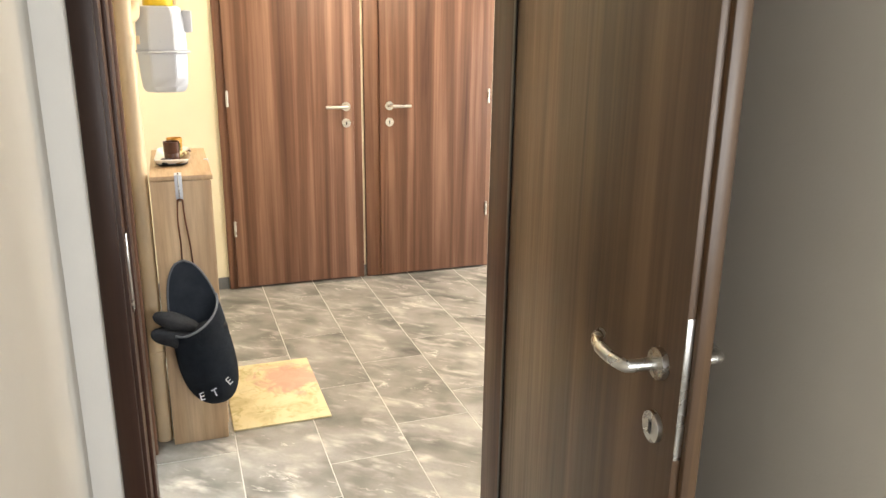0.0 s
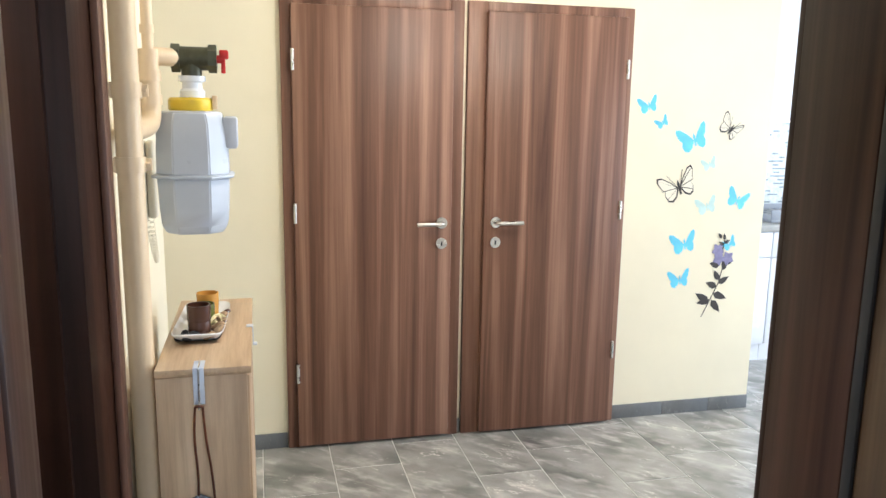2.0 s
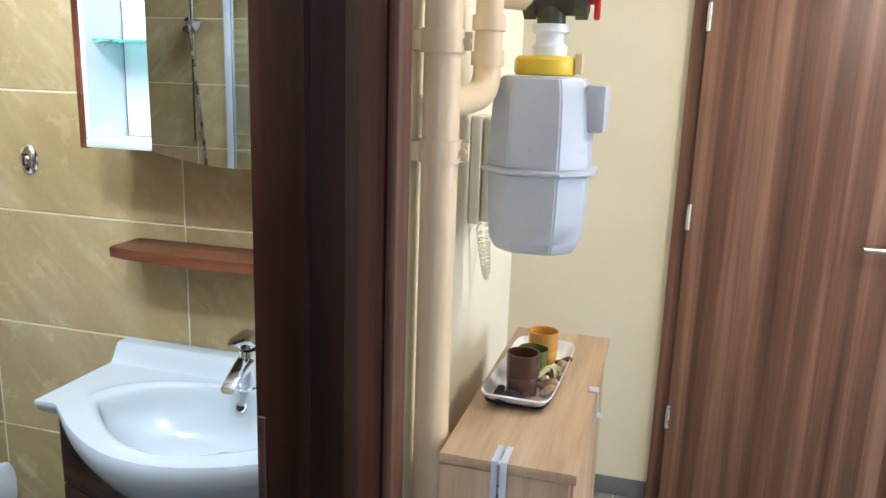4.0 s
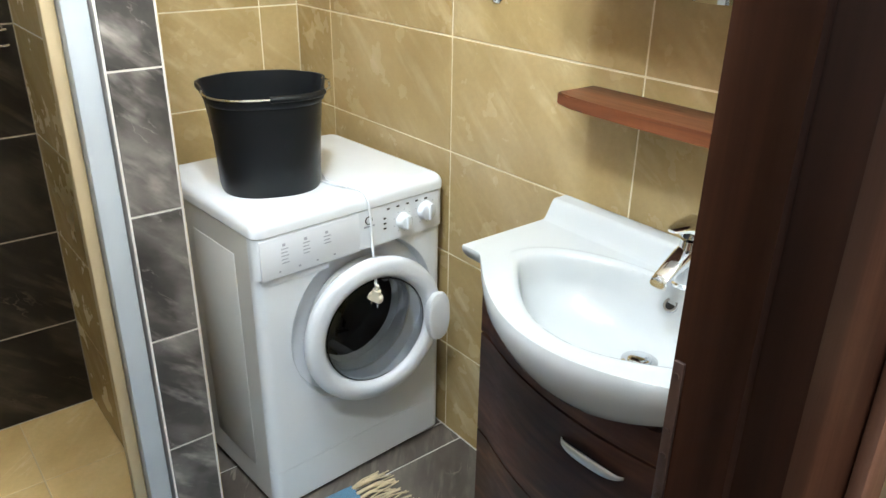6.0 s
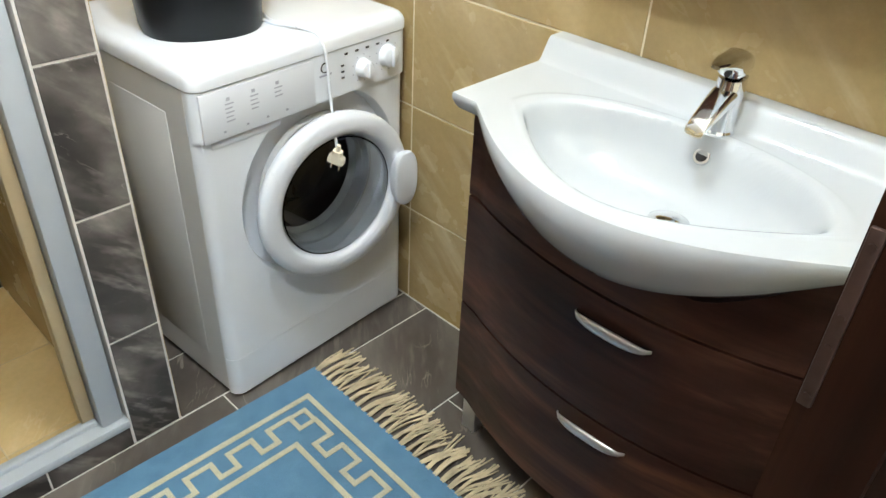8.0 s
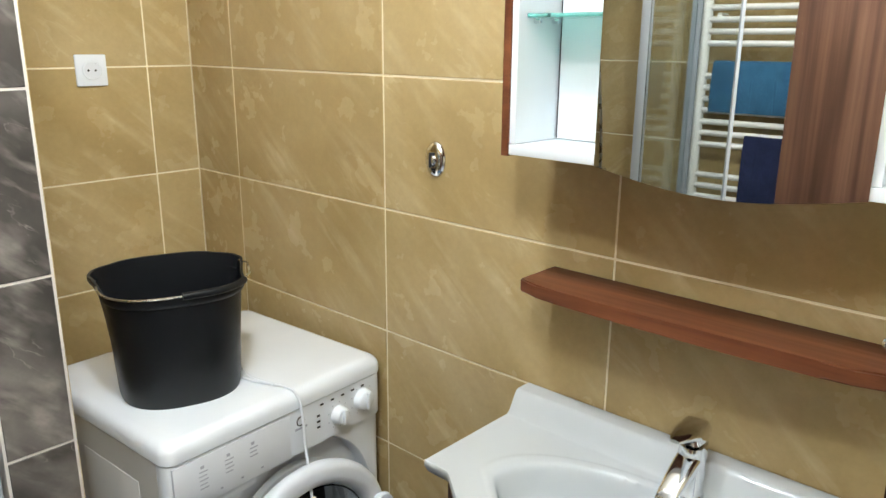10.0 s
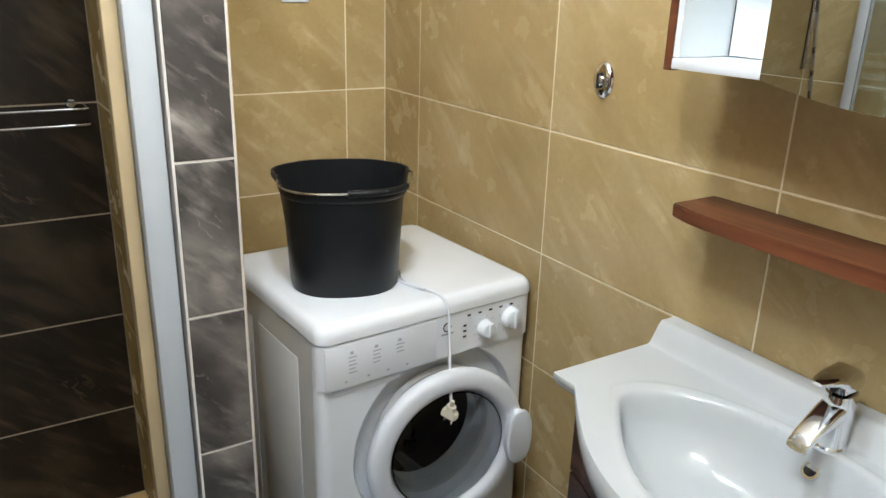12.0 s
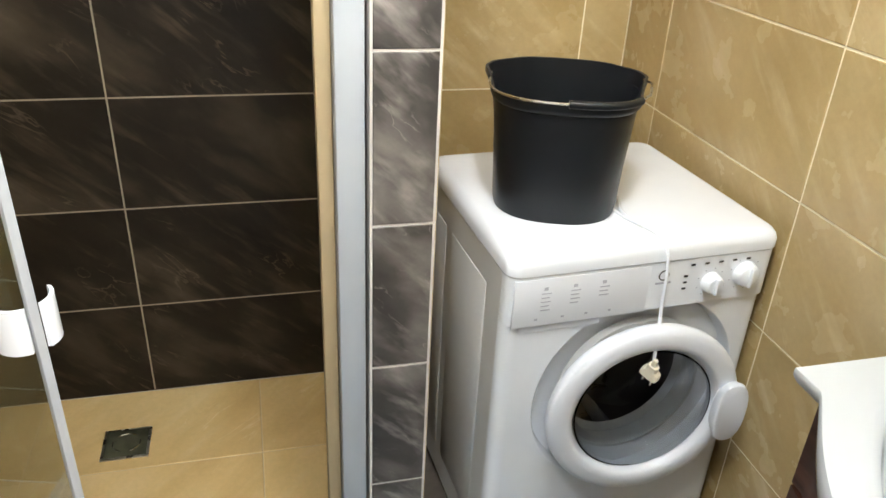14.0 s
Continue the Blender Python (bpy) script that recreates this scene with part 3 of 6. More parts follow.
d1 = thing("door_1", Matrix(), "closed walnut veneer door with steel lever handle", "door", "hall doors", "structure")
part("leaf", one_box((0.322, 4.556, 0.012), (1.048, 4.598, 2.035), 0.004), M_DOOR, d1)
lever(d1, (1.0, 4.556, 1.072), (0, -1, 0), (-1, 0, 0))
key_rose(d1, (1.0, 4.556, 0.975), (0, -1, 0))
for z in (0.375, 1.128, 1.80):
    hinge(d1, 0.325, 4.553, z)
d2 = thing("door_2", Matrix(), "closed walnut veneer door with keyhole and lever", "door", "hall doors", "structure")
part("leaf", one_box((1.205, 4.545, 0.012), (1.905, 4.588, 2.04), 0.004), M_DOOR, d2)
lever(d2, (1.262, 4.545, 1.072), (0, -1, 0), (1, 0, 0))
key_rose(d2, (1.262, 4.545, 0.975), (0, -1, 0))
for z in (0.40, 1.12, 1.80):
    hinge(d2, 1.908, 4.545, z)

# bedroom door, open into the bedroom; local x runs from the hinge to the free edge
LEAF = 0.86
d3 = thing("door_3", pose(0.808, 1.803, 0, 0, 0, -96.7), "open dark walnut door with steel lever handle", "door", kind="structure")
bm = one_box((0.0, 0.0, 0.01), (LEAF - 0.012, 0.040, 2.04), 0.003)
box(bm, (LEAF - 0.0125, 0.014, 0.01), (LEAF, 0.040, 2.04), 0.002)
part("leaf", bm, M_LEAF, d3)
part("lock_plate", one_box((LEAF - 0.0135, 0.001, 0.872), (LEAF - 0.0105, 0.0135, 1.106), 0.001), M_STEEL, d3, "bright steel lock plate")
lever(d3, (LEAF - 0.072, 0.0, 1.01), (0, -1, 0), (-1, 0, 0), curved=True)
lever(d3, (LEAF - 0.072, 0.040, 1.01), (0, 1, 0), (-1, 0, 0), curved=True)
key_rose(d3, (LEAF - 0.072, 0.0, 0.90), (0, -1, 0))
part("seal", one_box((-0.004, -0.006, 0.01), (0.012, 0.0, 2.03), 0.002), M_RUBBER, d3, "dark rubber seal")

# bathroom door, open inwards
d4 = thing("door_4", pose(-0.285, 2.030, 0, 0, 0, 180), "open walnut bathroom door inside the room", "door", kind="structure")
part("leaf", one_box((0, 0.0, 0.014), (0.632, 0.040, 2.03), 0.003), M_DOOR, d4)
lever(d4, (0.57, 0.040, 1.05), (0, 1, 0), (-1, 0, 0))

# ---- windows ----
def window(name, y0, y1, z0, z1, x=5.03):
    w = thing(name, Matrix(), "white framed window letting in daylight", "window", kind="structure")
    ym = (y0 + y1) / 2
    for lo, hi in (((x, y0, z0), (x + 0.06, y0 + 0.06, z1)), ((x, y1 - 0.06, z0), (x + 0.06, y1, z1)), ((x, ym - 0.04, z0 + 0.06), (x + 0.06, ym + 0.04, z1 - 0.06)),
                   ((x, y0 + 0.06, z0), (x + 0.06, y1 - 0.06, z0 + 0.06)), ((x, y0 + 0.06, z1 - 0.06), (x + 0.06, y1 - 0.06, z1))):
        part("window_frame", one_box(lo, hi, 0.004), M_WHITEBOARD, w)
    for a, b in ((y0 + 0.06, ym - 0.04), (ym + 0.04, y1 - 0.06)):
        g = part("pane", one_box((x + 0.03, a, z0 + 0.06), (x + 0.036, b, z1 - 0.06)), M_GLASS, w, soft=False)
        g.visible_shadow = False


window("window_1", 2.15, 4.25, 0.3, 2.4)
window("window_2", 4.9, 5.7, 0.9, 2.1)
w3 = thing("window_3", Matrix(), "white framed bedroom window", "window", kind="structure")
for lo, hi in (((0.5, -1.30, 0.8), (0.56, -1.24, 2.1)), ((1.74, -1.30, 0.8), (1.8, -1.24, 2.1)), ((0.56, -1.30, 0.8), (1.74, -1.24, 0.86)), ((0.56, -1.30, 2.04), (1.74, -1.24, 2.1)), ((1.12, -1.30, 0.86), (1.18, -1.24, 2.04))):
    part("window_frame", one_box(lo, hi, 0.004), M_WHITEBOARD, w3)
for x0, x1 in ((0.56, 1.12), (1.18, 1.74)):
    g = part("pane", one_box((x0, -1.272, 0.86), (x1, -1.266, 2.04)), M_GLASS, w3, soft=False)
    g.visible_shadow = False


def ceiling_lamp(x, y, r, label):
    c = thing("ceiling_light", pose(x, y, CEIL), label, "ceiling lamp")
    part("base", lathe(bmesh.new(), [(r * 0.9, -0.03), (r, -0.02), (r, 0.0)], seg=40), M_WHITE, c)
    part("diffuser", lathe(bmesh.new(), [(0.01, -0.072), (r * 0.5, -0.066), (r * 0.8, -0.05), (r * 0.9, -0.03)], seg=40), M_LAMP, c)


ceiling_lamp(-0.40, 2.16, 0.11, "round white ceiling lamp above the bathroom doorway")
ceiling_lamp(-0.95, 2.60, 0.13, "round white ceiling lamp in the bathroom")
ceiling_lamp(1.3, 3.3, 0.18, "round white ceiling lamp in the hall")

# ---- washing machine and bucket ----
# local: x out of the front, y across, z up
wm = thing("washing_machine", pose(-1.452, 3.028, 0, 0, 0, 3.5), "white front-loading washing machine, door ajar", "washing machine")
D, HW = 0.52, 0.292
bm = one_box((-D, -HW, 0.02), (-0.20, HW, 0.805), 0.0)
for lo, hi in (((-0.20, -HW, 0.02), (-0.0285, -HW + 0.015, 0.805)), ((-0.20, HW - 0.015, 0.02), (-0.0285, HW, 0.805)), ((-0.20, -HW + 0.015, 0.02), (-0.010, HW - 0.015, 0.12)), ((-0.20, -HW + 0.015, 0.74), (-0.010, HW - 0.015, 0.805))):
    box(bm, lo, hi)
bmesh.ops.remove_doubles(bm, verts=list(bm.verts), dist=0.0001)
part("body", bm, M_WMSHADE, wm, "white painted steel body, sides darkened for shade")
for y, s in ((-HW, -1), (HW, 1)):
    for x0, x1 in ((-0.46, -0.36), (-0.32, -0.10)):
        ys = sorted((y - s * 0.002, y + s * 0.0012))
        part("side_rib", one_box((x0, ys[0], 0.10), (x1, ys[1], 0.74), 0.0011), M_WMSHADE, wm)


def round_rect(x0, x1, y0, y1, r, n=7):
    out = []
    for cx, cy, a0 in ((x1 - r, y1 - r, 0), (x0 + r, y1 - r, 90), (x0 + r, y0 + r, 180), (x1 - r, y0 + r, 270)):
        out += [(cx + r * math.cos(radians(a0 + 90 * k / n)), cy + r * math.sin(radians(a0 + 90 * k / n))) for k in range(n + 1)]
    return out


bm = bmesh.new()
loft(bm, [[(x, y, z) for x, y in round_rect(-D - 0.005 + i, 0.0105 - i, -HW - 0.002 + i, HW + 0.002 - i, 0.029)] for z, i in ((0.806, 0.003), (0.809, 0.0), (0.826, 0.0), (0.836, 0.003), (0.844, 0.009), (0.8485, 0.017), (0.850, 0.027))])
part("top", bm, M_WHITE, wm)


def front_plan(xf, r=0.028, n=8):
    """The plan of a front piece whose upright edges are rounded into the sides."""
    arc = [(xf - r + r * math.sin(radians(90 * k / n)), HW - r + r * math.cos(radians(90 * k / n))) for k in range(n + 1)]
    return [(-0.0275, HW)] * (xf > 0.001) + arc + [(x, -y) for x, y in arc[::-1]] + [(-0.0275, -HW)] * (xf > 0.001)


DY, DZ = 0.021, 0.478
NS = 64


def panel_ring(x, hy, z0, z1):
    """The panel's rim, walked round the door's middle."""
    ring = []
    for k in range(NS):
        c, q = math.cos(2 * math.pi * k / NS), math.sin(2 * math.pi * k / NS)
        f = min(((hy - DY) if c > 0 else (hy + DY)) / max(abs(c), 1e-6), ((z1 - DZ) if q > 0 else (DZ - z0)) / max(abs(q), 1e-6))
        ring.append((x, DY + c * f, DZ + q * f))
    for cy in (-hy, hy):
        for cz in (z0, z1):
            k = round(math.atan2(cz - DZ, cy - DY) / (2 * math.pi) * NS) % NS
            ring[k] = (x, cy, cz)
    return ring


def hole_ring(x, r):
    return [(x, DY + r * math.cos(2 * math.pi * k / NS), DZ + 0.012 + r * math.sin(2 * math.pi * k / NS)) for k in range(NS)]


bm = bmesh.new()
loft(bm, [*[panel_ring(-0.028 + 0.028 * math.sin(radians(a)), HW - 0.028 + 0.028 * math.cos(radians(a)), 0.125, 0.700) for a in range(0, 91, 10)], hole_ring(0.0, 0.234), hole_ring(-0.003, 0.231), hole_ring(-0.030, 0.226), hole_ring(-0.032, 0.165), hole_ring(-0.034, 0.152)], (False, False))
part("front_panel", bm, M_WHITE, wm)
part("kick_plate", slab(bmesh.new(), front_plan(0.0), 0.012, 0.1238), M_WHITE, wm)
part("control_panel", slab(bmesh.new(), front_plan(0.008), 0.7008, 0.8055), M_WHITE, wm)
dr = part("detergent_drawer", one_box((0.002, -HW + 0.012, 0.699), (0.0092, 0.002, 0.801), 0.0012), M_PANEL, wm, "detergent drawer with faint printed symbols")
part("drawer_grip", one_box((-0.006, -HW + 0.03, 0.678), (0.0025, -0.09, 0.697), 0.004), M_WMRING, dr)
for j, y in enumerate((-0.225, -0.165, -0.105)):
    for k in range(5 - j):
        part("print_bar", one_box((0.0091, y, 0.768 - k * 0.009), (0.0096, y + 0.020 - 0.003 * (k % 2), 0.7705 - k * 0.009)), M_INK, dr, soft=False)
    part("print_bar", one_box((0.0091, y + 0.004, 0.776), (0.0096, y + 0.012, 0.783)), M_INK, dr, soft=False)
for y in (-0.235, -0.18, -0.13, -0.08):
    part("print_bar", one_box((0.0091, y, 0.712), (0.0096, y + 0.006, 0.716)), M_INK, dr, soft=False)
# logo as a plain ring and bar
part("emblem", lathe(bmesh.new(), [(0.009, 0.0), (0.009, 0.0012), (0.0115, 0.0012), (0.0115, 0.0)], pose(0.0078, 0.032, 0.776, 0, 90, 0), 20, (False, False)), M_RUBBER, wm, "dark ring emblem")
part("emblem_bar", one_box((0.0078, 0.016, 0.757), (0.0088, 0.050, 0.7615)), M_INK, wm, soft=False)
for y, z, r in ((0.143, 0.748, 0.0215), (0.221, 0.758, 0.026)):
    kn = part("knob", lathe(bmesh.new(), [(r * 1.05, 0.006), (r, 0.014), (r * 0.9, 0.026), (r * 0.75, 0.029)], pose(0, y, z, 0, 90, 0), 28, (False, True)), M_WHITE, wm, "white round programme knob")
    part("knob_grip", one_box((0.026, y - 0.004, z - r * 0.85), (0.036, y + 0.004, z + r * 0.85), 0.003), M_WHITE, kn)
    for a in range(0, 360, 40):
        c, s = math.cos(radians(a)), math.sin(radians(a))
        part("dial_mark", one_box((0.0078, y + c * (r + 0.009) - 0.0012, z + s * (r + 0.009) - 0.0012), (0.0086, y + c * (r + 0.009) + 0.0012, z + s * (r + 0.009) + 0.0012)), M_INK, kn, soft=False)
for k in range(5):
    part("button", one_box((0.0075, 0.090 + k * 0.032, 0.790), (0.0095, 0.099 + k * 0.032, 0.794)), M_RUBBER, wm, "small dark indicator", soft=False)
for k in range(3):
    part("button", one_box((0.0075, 0.079, 0.738 + k * 0.014), (0.0095, 0.087, 0.742 + k * 0.014)), M_RUBBER, wm, soft=False)
# door: gasket, drum, ring, bowl
rec = part("gasket", lathe(bmesh.new(), [(0.172, -0.025), (0.165, -0.012), (0.156, -0.010), (0.152, -0.020), (0.154, -0.032), (0.149, -0.042), (0.150, -0.052), (0.142, -0.062), (0.138, -0.068)], pose(0.0, DY, DZ + 0.014, 0, 90, 0), 56, (False, False)), M_GASKET, wm, "pale grey rubber door gasket")
dru = part("drum", lathe(bmesh.new(), [(0.137, -0.066), (0.143, -0.070), (0.178, -0.073), (0.180, -0.185), (0.14, -0.194), (0.004, -0.196)], pose(0.0, DY, DZ + 0.014, 0, 90, 0), 48, (False, True)), M_DRUM, wm, "dark steel drum")
for a in (30, 150, 270):
    part("drum_paddle", rod(bmesh.new(), (-0.078, DY + 0.148 * math.cos(radians(a)), DZ + 0.148 * math.sin(radians(a))), (-0.18, DY + 0.148 * math.cos(radians(a)), DZ + 0.148 * math.sin(radians(a))), 0.018, 10, 0.012), M_WMGREY, dru)
swing = pose(0.010, DY - 0.205, DZ, 0, 0, -6) @ pose(0, 0.205, 0)
dm = swing @ pose(0, 0, 0, 0, 90, 0)
door = part("door", lathe(bmesh.new(), [(0.153, 0.002), (0.203, 0.0), (0.207, 0.004), (0.2085, 0.014), (0.207, 0.022), (0.202, 0.029), (0.193, 0.0335), (0.176, 0.0355), (0.166, 0.034), (0.160, 0.030), (0.155, 0.020), (0.151, 0.004)], dm, 64, (False, False)), M_WMRING, wm, "white ring door, ajar")
part("bowl", lathe(bmesh.new(), [(0.1505, 0.018), (0.149, 0.006), (0.144, -0.024), (0.136, -0.048), (0.116, -0.060), (0.05, -0.064), (0.004, -0.065), (0.004, -0.0615), (0.05, -0.0605), (0.114, -0.0565), (0.133, -0.046), (0.141, -0.022), (0.146, 0.008), (0.1475, 0.019)], dm, 56, (False, False)), M_BOWL, door, "thick glass bowl")
bm = bmesh.new()
prof = oval(0, 0, 0.036, 0.074, 32, 2.4)
loft(bm, [[dm @ Vector((-y, x + 0.180, z)) for x, y in [(px * s, py * s) for px, py in prof]] for z, s in ((0.030, 0.9), (0.046, 1.0), (0.054, 0.97), (0.057, 0.88))])
part("door_handle", bm, M_WMRING, door, "pale oval grip")
for s in (-1, 1):
    for x in (-D + 0.04, -0.05):
        part("foot", rod(bmesh.new(), (x, s * 0.23, 0.0), (x, s * 0.23, 0.022), 0.02, 14), M_RUBBER, wm)

# bucket: squarish flared tub; local +x is the side the handle is folded to
bk = thing("bucket", pose(-1.664, 2.904, 0.850, 0, 0, -20), "black plastic bucket standing on the washing machine", "bucket")


def bucket_ring(s, z, rim=0.0, n=72):
    """One level of the tub: boxy at the rim, rounder below; two raised ears carry the handle."""
    ring = []
    p = 0.72 + 0.10 * (1 - min(1.0, z / 0.24))
    for k in range(n):
        a = 2 * math.pi * k / n
        c, q = math.cos(a), math.sin(a)
        x = s * 0.142 * math.copysign(abs(c) ** p, c)
        y = s * 0.146 * math.copysign(abs(q) ** p, q)
        turn = abs(math.degrees(math.atan2(q, c)))
        ear = max(0.0, 1 - abs(turn - 112) / 26)
        step = max(0.0, min(1.0, (turn - 84) / 12))
        up = 0.015 * step * step * (3 - 2 * step) + 0.003 * max(0.0, min(1.0, (-c - 0.45) * 2.5))
        ring.append((x, y + rim * 0.019 * min(1.0, 1.6 * ear) * math.copysign(1, q), z + rim * up))
    return ring


bm = bmesh.new()
loft(bm, [bucket_ring(0.80, 0.004), bucket_ring(0.845, 0.0), bucket_ring(0.865, 0.012), bucket_ring(0.905, 0.13), bucket_ring(0.945, 0.222, 0.6), bucket_ring(0.985, 0.227, 0.9), bucket_ring(1.0, 0.233, 1.0), bucket_ring(0.995, 0.243, 1.0), bucket_ring(0.955, 0.243, 1.0), bucket_ring(0.92, 0.20, 0.5), bucket_ring(0.84, 0.03), bucket_ring(0.79, 0.014)])
part("body", bm, M_BLACK, bk)
bm = bmesh.new()
hp = [(-0.045, -0.148, 0.246)] + [(0.144 * math.copysign(abs(math.cos(a)) ** 0.72, math.cos(a)), 0.148 * math.copysign(abs(math.sin(a)) ** 0.72, math.sin(a)), 0.2470) for a in [math.radians(d) for d in range(-84, 67, 6)]] + [(0.040, 0.156, 0.246), (-0.010, 0.164, 0.256), (-0.045, 0.152, 0.252)]
tube(bm, hp, 0.0024, 8)
wire = part("wire_handle", bm, M_STEEL, bk, "steel wire handle folded down on the rim")
part("grip", tube(bmesh.new(), hp[15:26], 0.0075, 10), M_BLACK, wire, "black plastic grip")

# mains lead of the washing machine
cd = thing("power_cord", Matrix(), "white power cord with plug hanging over the front", "power cord")
pts = smooth_path([(-1.80, 3.03, 0.8535), (-1.70, 3.025, 0.8535), (-1.58, 3.01, 0.8535), (-1.475, 3.045, 0.8545), (-1.443, 3.055, 0.835), (-1.432, 3.057, 0.79), (-1.425, 3.056, 0.72), (-1.405, 3.048, 0.66), (-1.392, 3.042, 0.615)], 8)
part("cable", tube(bmesh.new(), pts, 0.0034, 8), M_WHITE, cd)
pts = smooth_path([(-1.80, 3.05, 0.8535), (-1.66, 3.045, 0.8535), (-1.57, 3.018, 0.857), (-1.50, 3.03, 0.8575)], 8)
part("cable", tube(bmesh.new(), pts, 0.0034, 8), M_WHITE, cd)
pm = pose(-1.388, 3.040, 0.598, 8, 14, 30)
bm = bmesh.new()
loft(bm, [[pm @ Vector((x, y, z)) for x, y in oval(0, 0, r, r * f, 20, e)] for z, r, f, e in ((0.026, 0.0045, 1, 2), (0.012, 0.0065, 1, 2), (0.010, 0.011, 0.8, 3), (-0.002, 0.012, 0.8, 3), (-0.008, 0.019, 0.62, 4), (-0.020, 0.020, 0.66, 4), (-0.022, 0.018, 0.6, 4))])
plug = part("plug", bm, M_CREAM, cd, "pale two-pin plug")
for s in (-1, 1):
    part("pin", rod(bmesh.new(), pm @ Vector((s * 0.0095, 0, -0.021)), pm @ Vector((s * 0.0095, 0, -0.043)), 0.0024, 8), M_CHROME, plug)

# ---- vanity, washbasin, tap ----
CX, HWB = -0.655, 0.378


def bulge(u):
    """How far the washbasin's front comes forward at u from -1 to 1."""
    t = max(0.0, 1 - abs(u) / 0.86)
    return 0.156 * (t * (2 - t)) ** 1.15


def bow(x):
    u = (x - CX) / 0.355
    return 0.075 * max(0.0, 1 - u * u)


vn = thing("vanity_cabinet", Matrix(), "dark walnut vanity cabinet with two silver-handled drawers", "vanity cabinet")
VX0, VX1 = -1.030, -0.285


def bowed_panel(x0, x1, z0, z1, thick, y_end=3.085, n=16):
    bm = bmesh.new()
    front = [(x0 + (x1 - x0) * k / n, y_end - bow(x0 + (x1 - x0) * k / n)) for k in range(n + 1)]
    back = [(x, y + thick) for x, y in front[::-1]]
    slab(bm, front + back, z0, z1)
    return bm


part("carcass", one_box((VX0, 3.102, 0.105), (VX1, NORTH - 0.002, 0.70)), M_VANITY, vn)
bm = bmesh.new()
rings = []
for k in range(33):
    x = VX0 + (VX1 - VX0) * k / 32
    y = 3.085 - bow(x)
    zt = 0.832 - 0.125 * min(1.0, bulge((x - CX) / HWB) / 0.12)
    rings.append([(x, y, 0.640), (x, y, zt), (x, y + 0.018, zt), (x, y + 0.018, 0.640)])
part("top_panel", loft(bm, rings), M_VANITY, vn)
for x in (VX0, VX1 - 0.016):
    part("side_panel", one_box((x, 3.104, 0.7005), (x + 0.016, NORTH - 0.002, 0.832)), M_VANITY, vn)
for z0, z1, hz in ((0.374, 0.634, 0.580), (0.105, 0.368, 0.335)):
    dw = part("drawer_front", bowed_panel(VX0, VX1, z0, z1, 0.018), M_VANITY, vn)
    bm = bmesh.new()
    n = 18
    rings = []
    for k in range(n + 1):
        u = k / n * 2 - 1
        x = -0.632 + u * 0.074
        y = 3.085 - bow(x) - 0.001 - 0.012 * (1 - u ** 4) ** 0.5
        r = 0.0035 + 0.0078 * (1 - abs(u) ** 3)
        rings.append([(x, y - 0.006 * math.cos(a) * (r / 0.0113), hz + r * 0.95 * math.sin(a)) for a in (2 * math.pi * j / 12 for j in range(12))])
    loft(bm, rings)
    part("handle", bm, M_SILVER, dw, "satin silver bow handle")
part("plinth_shadow_panel", one_box((VX0 + 0.01, 3.16, 0.10), (VX1 - 0.01, 3.30, 0.106)), M_VANITY, vn)
for x in (VX0 + 0.045, VX1 - 0.045):
    for y in (3.105, 3.29):
        part("leg", one_box((x - 0.02, y - 0.018, 0.0), (x + 0.02, y + 0.018, 0.1045), 0.003), M_SILVER, vn, "satin silver leg")

ws = thing("washbasin", Matrix(), "white ceramic washbasin with bowed front", "washbasin")
TOP = 0.866


def basin_z(x, y):
    rx, ry = 0.268, 0.146
    u, v = (x - CX) / rx, (y - 3.085) / ry
    if y < 3.085:
        v = (3.085 - y) / (0.022 + 0.98 * bulge((x - CX) / HWB))
    r = (abs(u) ** 2.1 + abs(v) ** 2.1) ** 0.5
    z = TOP
    if r < 1.0:
        t = 1 - r
        k = min(1.0, t / 0.14)
        z -= 0.118 * (1 - (1 - min(1, t * 1.35)) ** 3.0) * k * k * (3 - 2 * k)
    elif r < 1.10:
        z += 0.002 * math.sin((r - 1.0) / 0.10 * math.pi)
    if y > 3.262:
        t = min(1.0, (y - 3.262) / 0.035)
        z += 0.044 * t * t * (3 - 2 * t)
    return z


NX, NY = 150, 100
bm = bmesh.new()
grid = []
for j in range(NY + 1):
    row = []
    for i in range(NX + 1):
        u = -1 + 2 * i / NX
        x = CX + HWB * u
        y0 = 3.026 - bulge(u)
        y = y0 + (NORTH - 0.002 - y0) * j / NY
        row.append(bm.verts.new((x, y, basin_z(x, y))))
    grid.append(row)
for j in range(NY):
    for i in range(NX):
        bm.faces.new((grid[j][i], grid[j][i + 1], grid[j + 1][i + 1], grid[j + 1][i]))
prev = grid[0]
for drop, back in ((0.006, -0.004), (0.016, -0.006), (0.032, -0.003), (0.050, 0.012), (0.072, 0.034), (0.092, 0.062), (0.108, 0.10)):
    row = []
    for i in range(NX + 1):
        u = -1 + 2 * i / NX
        x = CX + HWB * u * (1 - max(0, back) * 0.12)
        k = bulge(u) / 0.156
        y = 3.026 - bulge(u) + back * (0.25 + 0.75 * k)
        z = TOP - drop * (0.36 + 0.64 * k) - 0.048 * k * (drop / 0.108)
        row.append(bm.verts.new((x, y, z)))
    for i in range(NX):
        bm.faces.new((prev[i], row[i], row[i + 1], prev[i + 1]))
    prev = row
under = [bm.verts.new((v.co.x, NORTH - 0.002, v.co.z)) for v in prev]
for i in range(NX):
    bm.faces.new((prev[i], under[i], under[i + 1], prev[i + 1]))
